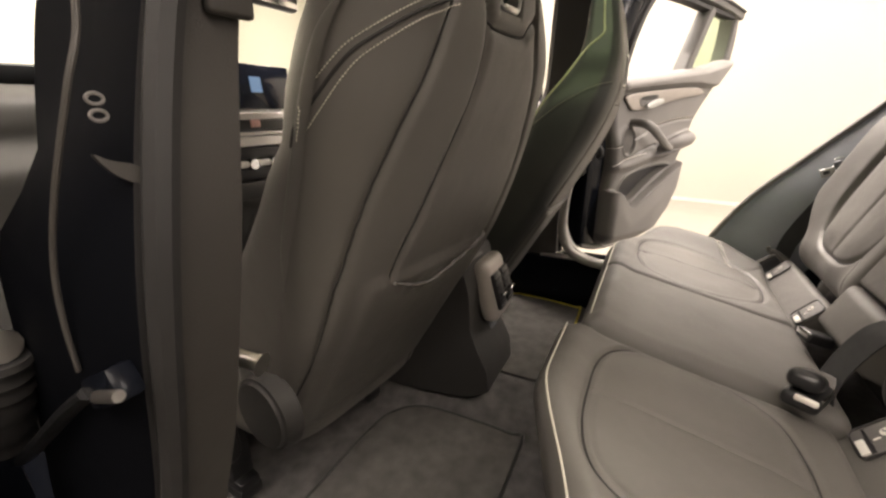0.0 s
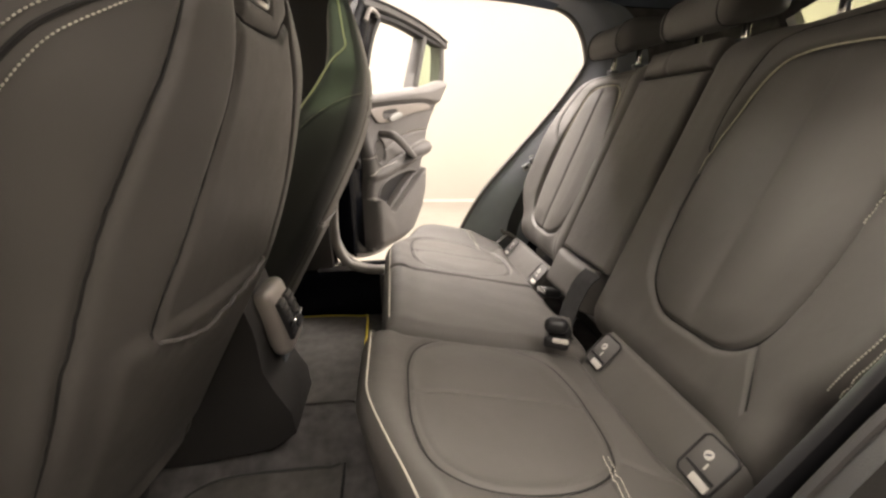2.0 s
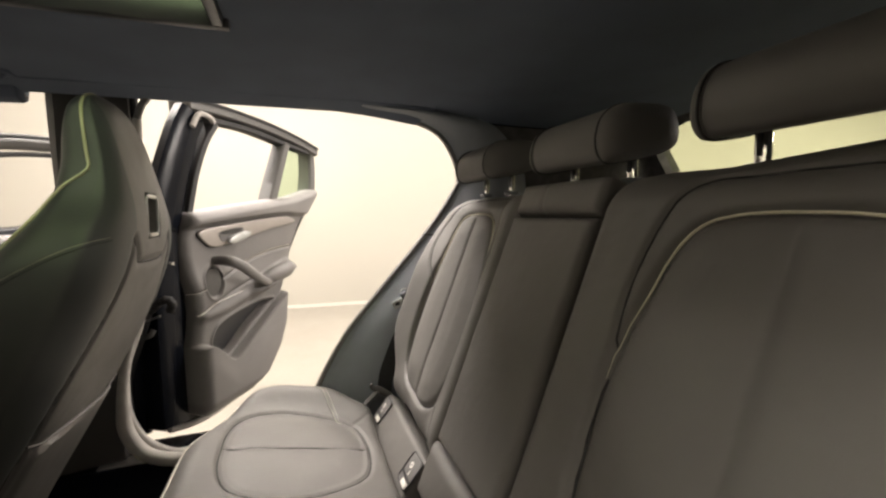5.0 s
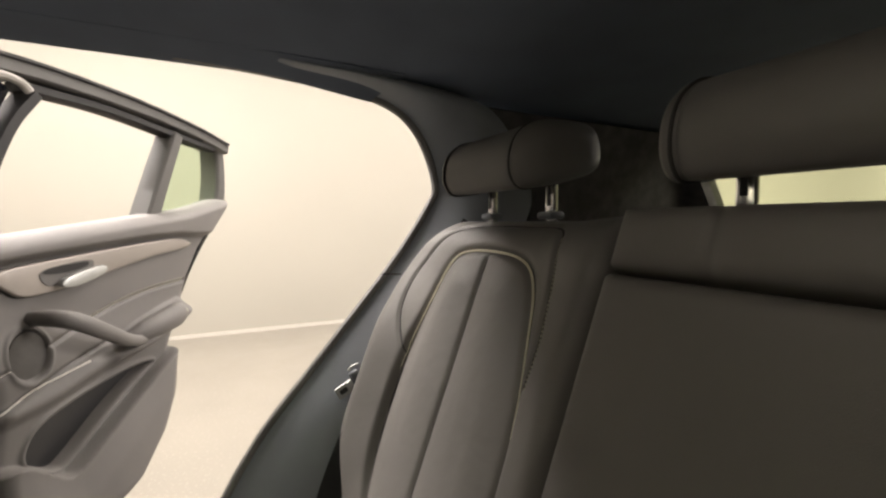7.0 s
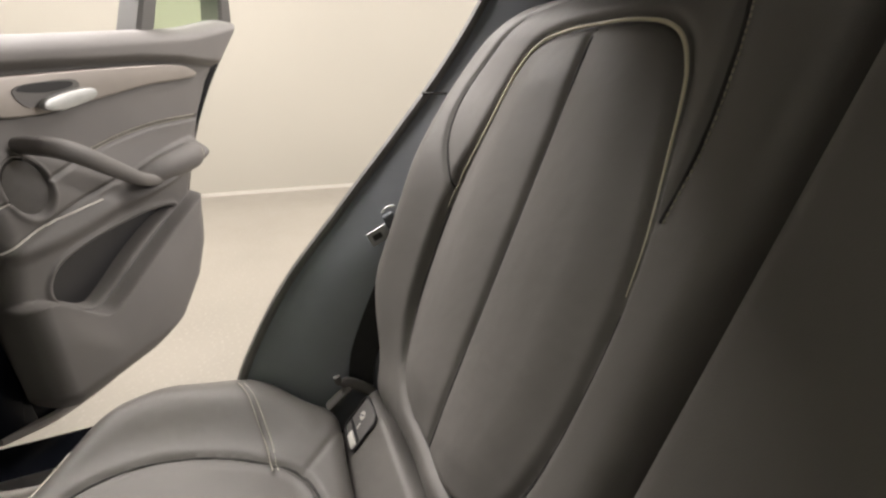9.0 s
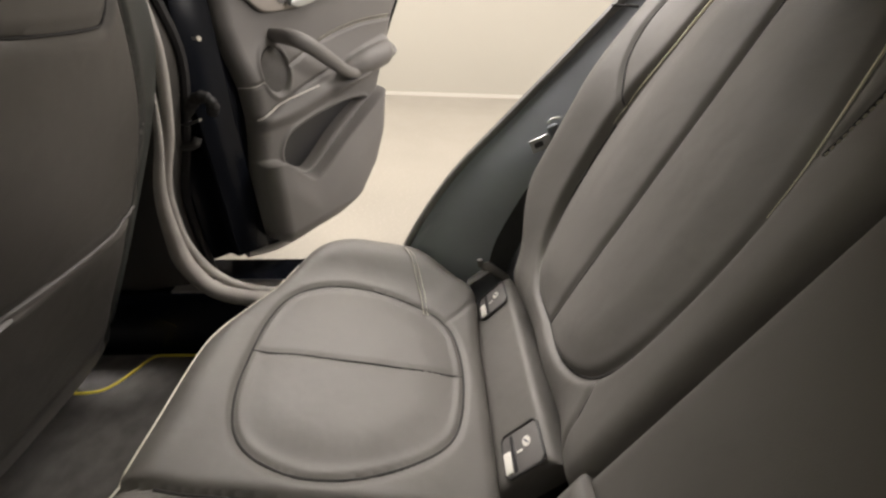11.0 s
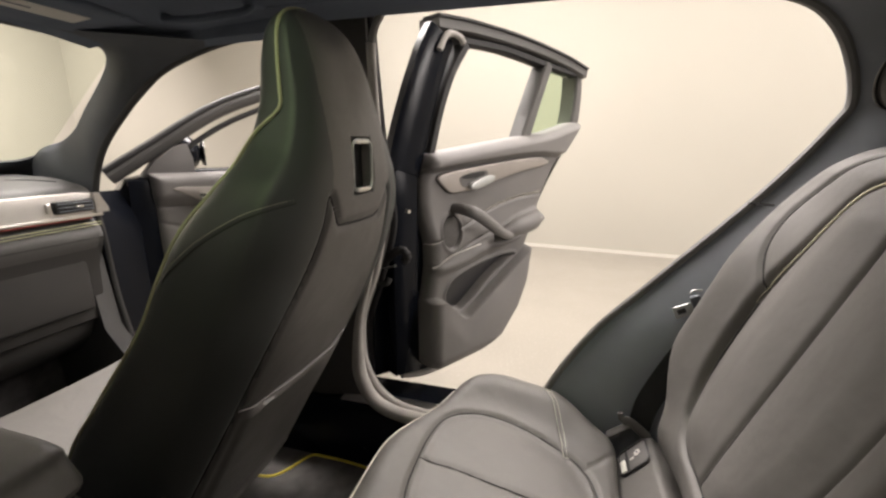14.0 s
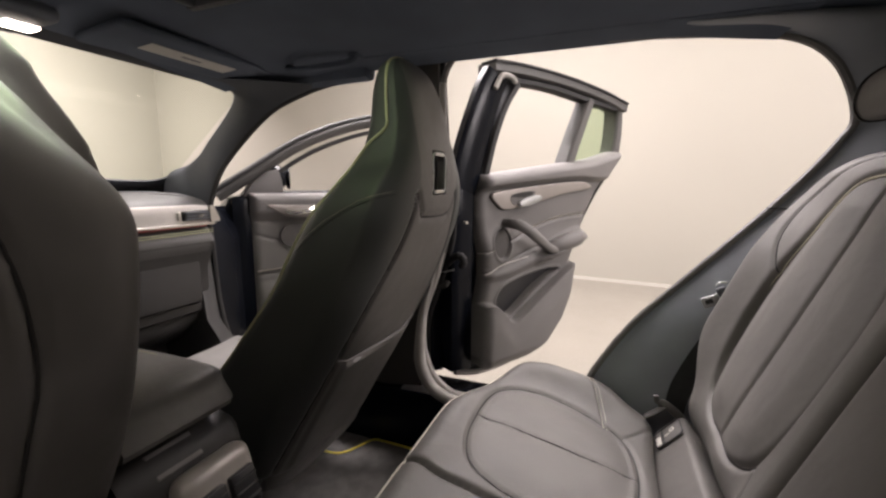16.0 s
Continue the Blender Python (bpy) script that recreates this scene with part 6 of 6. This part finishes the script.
# ---------------------------------------------------------------- floor mats
def floor_mat(sx):
    outline = [(0.16, 0.850), (0.66, 0.850), (0.695, 0.875), (0.715, 1.00), (0.715, 1.10), (0.70, 1.145), (0.64, 1.185), (0.58, 1.213), (0.45, 1.217), (0.26, 1.215), (0.19, 1.19), (0.148, 1.14), (0.135, 1.05), (0.137, 0.88)]
    if sx > 0:
        outline[4:10] = [(0.718, 1.10), (0.712, 1.140), (0.665, 1.165), (0.628, 1.185), (0.606, 1.212), (0.600, 1.26), (0.596, 1.36), (0.30, 1.36), (0.28, 1.25)]
    if sx < 0:
        outline = [(a - 0.022, b + 0.012) for a, b in outline]
    line = flat_line([(sx * a, b) for a, b in outline], 4, True)
    ob = part("floor_mat", prism(line, 0.232, 0.240, lambda a, b, d: Vector((a, b, d)), 0.002), MAT_CLOTH)
    tagged(ob, "black velour floor mat edged in yellow on the carpet" if sx > 0 else "black velour floor mat with a grey bound edge", "floor mat", "floor mats")
    if sx > 0:
        # bound in yellow along the outer side, in grey beside the console
        part("mat_edge", tube([(a, b, 0.2405) for a, b in line if a > 0.3], 0.0042, 6), MAT_EDGE, ob, "yellow bound edge")
    else:
        part("mat_edge", tube([(a, b, 0.2405) for a, b in line], 0.0042, 6, closed=True), CONSOLE, ob, "grey bound edge")


floor_mat(1)
floor_mat(-1)


# ---------------------------------------------------------------- belts, buckles, small fittings
# added dark sheet paints the unlit gap between near backrest and pillar
part("side_cover", prism(flat_line([(0.46, 0.50), (0.44, 0.62), (0.36, 0.74), (0.27, 0.87), (0.18, 0.98), (0.06, 1.06), (0.02, 1.0), (0.12, 0.80), (0.20, 0.60), (0.24, 0.48)], 4, True), 0.664, 0.676, lambda a, b, d: Vector((-d, a, b)), 0.004), BLACK, bench, "dark sheet standing for the unlit gap beside the backrest")
def webbing(line, width, across, parent, name="webbing"):
    p = smooth_line(line, 8)
    a = Vector(across).normalized() * width / 2
    g = np.array([[tuple(q - a) for q in p], [tuple(q + a) for q in p]])
    n = np.array(Vector(across).cross(p[-1] - p[0]).normalized()) * 0.0015
    return mesh_object(name, sheet_mesh(name, g + n, back=g - n), BELT, parent, "", False)


for sx in (1, -1):
    belt = thing("seat_belt", "black rear seat belt with steel tongue", "seat belt", "seat belts")
    bx = sx * (0.606 if sx > 0 else 0.640)
    webbing([(bx, -0.06, 1.16), (bx + sx * 0.006, 0.09, 0.93), (bx + sx * 0.010, 0.185, 0.80), (bx + sx * 0.012, 0.25, 0.66), (bx + sx * 0.010, 0.268, 0.58)], 0.046, (0.25 * sx, 0.83, 0.5), belt)
    # slotted steel tongue: a U of flat bar on a plastic grip
    tx = bx + sx * 0.006
    lean = Matrix.Rotation(-0.45, 4, "X")
    tongue = part("tongue", box((0.0035, 0.034, 0.024), (tx, 0.216, 0.858), 0.0015, 2, lean), STEEL, belt, "slotted steel belt tongue")
    part("tongue_slot", box((0.0045, 0.016, 0.011), (tx, 0.219, 0.857), 0.001, 1, lean), BLACK, tongue, "dark slot")
    grip = part("tongue_grip", box((0.012, 0.018, 0.040), (tx, 0.193, 0.872), 0.004, 3, lean), TRIM_DARK, belt, "grey plastic tongue grip")
    part("grip_edge", tube(smooth_line([(tx, 0.209, 0.893), (tx, 0.203, 0.900), (tx, 0.190, 0.902)], 4), 0.0022, 8), STEEL, grip, "bright grip edge")
    hook = part("belt_anchor", tube(smooth_line([(sx * 0.608, 0.306, 0.621), (sx * 0.608, 0.302, 0.607), (sx * 0.606, 0.285, 0.603), (sx * 0.602, 0.265, 0.590), (sx * 0.598, 0.25, 0.578)], 5), [0.006] * 7 + [0.010] * 14, 10, flat=0.7, side=(1, 0, 0)), TRIM_GREY, belt, "grey belt anchor hook")
    part("anchor_strap", tube(smooth_line([(sx * 0.606, 0.285, 0.598), (sx * 0.608, 0.305, 0.580), (sx * 0.610, 0.325, 0.562)], 5), 0.012, 10, flat=0.5), TRIM_GREY, hook)


def belt_buckle(x, y, z, tilt_deg, turn, plate, label, pair=False):
    """A housing with a release plate and strap; a pair has a second, rounded housing lying on the first."""
    buckle = thing("belt_buckle", label, "belt buckle", "belt buckles", pose(x, y, z, tilt_deg, 0, turn))
    if pair:
        part("buckle_body", box((0.050, 0.098, 0.026), (0, -0.012, -0.006), 0.010, 4), BLACK, buckle)
        part("buckle_cover", box((0.046, 0.060, 0.032), (0.004, 0.002, 0.022), 0.014, 5, Matrix.Rotation(0.25, 4, "X")), BLACK, buckle, "rounded black second housing")
        part("release_button", box((0.030, 0.007, 0.010), (-0.008, 0.036, 0.002), 0.003, 3), plate, buckle, "pale release plate")
        part("housing_edge", tube(smooth_line([(-0.024, 0.028, 0.008), (-0.025, 0.000, 0.008), (-0.024, -0.040, 0.008)], 5), 0.0016, 6), CHROME, buckle, "bright housing edge")
        part("strap", tube(smooth_line([(0, -0.050, -0.006), (0, -0.080, 0.0), (0.004, -0.100, 0.004), (0.006, -0.125, 0.0)], 5), 0.021, 10, flat=0.14, side=(0, 0, 1)), TRIM_GREY, buckle, "grey webbing strap")
    else:
        part("buckle_body", box((0.040, 0.058, 0.024), (0, 0, 0), 0.008, 3), BLACK, buckle)
        part("release_button", box((0.034, 0.004, 0.012), (0, 0.029, 0.004), 0.002), plate, buckle, "bright release plate")
        part("strap", tube(smooth_line([(0, -0.026, -0.004), (0, -0.060, -0.002), (0.004, -0.095, -0.014), (0.006, -0.12, -0.03)], 5), 0.021, 10, flat=0.14, side=(0, 0, 1)), TRIM_GREY, buckle, "grey webbing strap")
    return buckle


belt_buckle(-0.214, 0.402, 0.606, 8, 62, LABEL, "black belt buckle with a white plate between the cushions", True)
belt_buckle(0.056, 0.318, 0.584, 16, 18, CHROME, "small black belt buckle with a bright edge")
centre_belt = thing("centre_belt", "dark webbing strap coming out below the centre backrest", "seat belt")
webbing([(-0.088, 0.275, 0.690), (-0.092, 0.300, 0.668), (-0.100, 0.326, 0.620), (-0.118, 0.345, 0.575), (-0.150, 0.350, 0.552)], 0.050, (1, 0.25, 0.1), centre_belt)

lamp = thing("dome_lamp", "lit oval dome lamp with chrome rim under the headliner", "lamp", place=pose(-0.060, 0.448, 1.457))
part("lamp_base", tube([(0, 0, 0.006), (0, 0, 0.0), (0, 0, -0.012), (0, 0, -0.016)], [0.058, 0.06, 0.056, 0.05], 32), INSERT, lamp, "satin lamp rim")
part("lamp_lens", box((0.045, 0.085, 0.010), (0.012, 0, -0.016), 0.004), LAMP_GLASS, lamp, "glowing lens")
area_lamp("dome_lamp_light", (-0.048, 0.448, 1.432), 0.045, 0.085, 0.18, (1.0, 0.90, 0.76))
part("lamp_switch", box((0.018, 0.05, 0.006), (-0.028, 0, -0.017), 0.002), TRIM_DARK, lamp)
lamp2 = thing("reading_lamp", "lit reading lamp in the overhead console", "lamp", place=pose(0.03, 1.46, 1.408))
part("lamp_base", box((0.22, 0.16, 0.03), (-0.06, 0, 0), 0.012, 3), TRIM_DARK, lamp2)
part("lamp_lens", box((0.05, 0.04, 0.008), (0.02, 0, -0.016), 0.003), LAMP_GLASS, lamp2, "glowing lens")

for sx in (1, -1):
    visor = thing("sun_visor", "dark cloth sun visor with a pale warning label", "sun visor", "sun visors", pose(sx * 0.36, 1.425, 1.419, -5, 0, 0))
    part("visor_board", box((0.40, 0.16, 0.018), (0, 0, 0), 0.008, 3), HEADLINER, visor)
    lab = part("warning_label", box((0.225, 0.05, 0.001), (0, -0.01, -0.0098), 0), LABEL, visor, "pale warning label")
    part("label_bar", box((0.05, 0.006, 0.0006), (0, -0.01, -0.0106), 0), TRIM_DARK, lab, "dark unreadable bar")

grip = thing("ceiling_grab_handle", "dark folded grab handle on the headliner above the door", "grab handle", place=pose(0.535, 1.17, 1.436))
part("grip_bar", tube(smooth_line([(0.020, -0.105, 0.004), (0.0, -0.095, -0.018), (-0.014, -0.05, -0.026), (-0.016, 0.0, -0.028), (-0.014, 0.05, -0.026), (0.0, 0.095, -0.018), (0.020, 0.105, 0.004)], 6), 0.011, 10, flat=0.75), HEADLINER, grip)
for gy in (-0.105, 0.105):
    part("grip_foot", box((0.040, 0.030, 0.014), (0.020, gy, 0.002), 0.005, 3), HEADLINER, grip)

mirror = thing("rear_view_mirror", "black rear-view mirror hanging from the windscreen", "mirror", place=pose(-0.065, 1.65, 1.315))
part("mirror_housing", box((0.24, 0.035, 0.065), (0, 0, 0), 0.014, 4), BLACK, mirror)
part("mirror_stem", tube([(0, 0.01, 0.02), (0, 0.06, 0.055)], 0.012, 8), BLACK, mirror)
part("mirror_glass", box((0.22, 0.003, 0.05), (0, -0.018, 0), 0.001), CHROME, mirror, "mirror glass")

# fittings on the near centre pillar
fit_set = thing("door_check", "black door check strap and wiring boot at the pillar", "door hinge", place=pose(0, 0, 0))
part("wiring_boot", tube(smooth_line([(-0.872, 1.066, 0.868), (-0.874, 1.085, 0.83), (-0.876, 1.115, 0.775)], 8), [0.020 + 0.0025 * (k % 3 == 1) for k in range(17)], 18), RUBBER, fit_set, "ribbed rubber wiring boot")
part("boot_clip", tube([(-0.872, 1.052, 0.874), (-0.872, 1.072, 0.872)], [0.012, 0.009], 12), ALU, fit_set, "bright boot clip")
part("check_arm", tube(smooth_line([(-0.872, 1.094, 0.759), (-0.870, 1.040, 0.802), (-0.868, 0.990, 0.842), (-0.866, 0.951, 0.870)], 6), 0.008, 10, flat=0.6), BLACK, fit_set, "dark steel check arm")
part("check_block", box((0.016, 0.042, 0.022), (-0.862, 0.935, 0.876), 0.004, 2, Matrix.Rotation(-0.5, 4, "X")), PAINT, fit_set, "black check block")
part("check_pin", tube([(-0.874, 0.925, 0.880), (-0.872, 0.905, 0.886)], 0.0035, 10), ALU, fit_set, "steel pin")
part("jamb_seam", tube(smooth_line([(-0.846, 0.902, 1.10), (-0.850, 0.902, 1.065), (-0.858, 0.905, 1.039), (-0.866, 0.925, 0.991), (-0.868, 0.945, 0.95), (-0.868, 0.955, 0.913), (-0.866, 0.962, 0.88)], 6), 0.0016, 8), PILLAR, fit_set, "grey sealed jamb seam")
for zb in (1.0335, 1.0262):
    part("bolt", tube([(-0.8505 + 0.0035 * math.cos(k * math.pi / 8), 0.902, zb + 0.0024 * math.sin(k * math.pi / 8)) for k in range(16)], 0.0009, 6, closed=True), TRIM_GREY, fit_set, "round grey plug rim")
# thin grey shape painting a reflection on the glossy black jamb
part("jamb_plate", prism(flat_line([(-0.856, 1.007), (-0.850, 1.004), (-0.838, 1.000), (-0.834, 0.992), (-0.840, 0.9915), (-0.850, 0.998)], 4, True), 0.902, 0.906, lambda a, b, d: Vector((a - 0.0005, d, b + 0.002)), 0.001), PILLAR, fit_set, "painted reflection on the glossy jamb")
part("pillar_groove", tube(smooth_line([(-0.7985, 0.9035, 1.12), (-0.804, 0.9035, 1.077), (-0.812, 0.904, 1.04), (-0.818, 0.905, 0.998), (-0.820, 0.910, 0.94)], 6), 0.0016, 6), RUBBER, fit_set, "dark groove beside the seal")
part("belt_guide", box((0.030, 0.008, 0.05), (-0.772, 0.902, 1.104), 0.003, 3), PILLAR, fit_set, "dark belt height guide")
part("belt_pin", tube([(-0.705, 1.09, 0.765), (-0.690, 1.045, 0.755), (-0.688, 1.035, 0.753)], [0.011, 0.010, 0.014], 14), ALU, fit_set, "steel belt bolt")

# the same fittings on the far pillar
far_set = thing("door_check", "black door check strap and wiring boot at the far pillar", "door hinge", place=pose(0, 0, 0))
part("wiring_boot", tube(smooth_line([(0.845, 0.925, 0.845), (0.838, 0.895, 0.872), (0.834, 0.872, 0.880), (0.840, 0.862, 0.862), (0.848, 0.872, 0.842)], 8), [0.011 + 0.002 * (k % 4 in (1, 2)) for k in range(33)], 12), RUBBER, far_set, "ribbed rubber wiring boot")
part("check_arm", tube([(0.842, 0.955, 0.822), (0.838, 0.925, 0.822), (0.836, 0.895, 0.832)], 0.006, 8, flat=0.5), ALU, far_set, "steel check arm")
part("boot_cap", tube(smooth_line([(0.842, 0.975, 0.790), (0.836, 0.950, 0.772), (0.838, 0.925, 0.776), (0.846, 0.918, 0.790)], 5), 0.009, 8), CONSOLE, far_set)
part("bolt", tube([(0.848, 0.865, 0.988), (0.842, 0.853, 0.988)], [0.006, 0.005], 14), CHROME, far_set, "bright steel bolt")
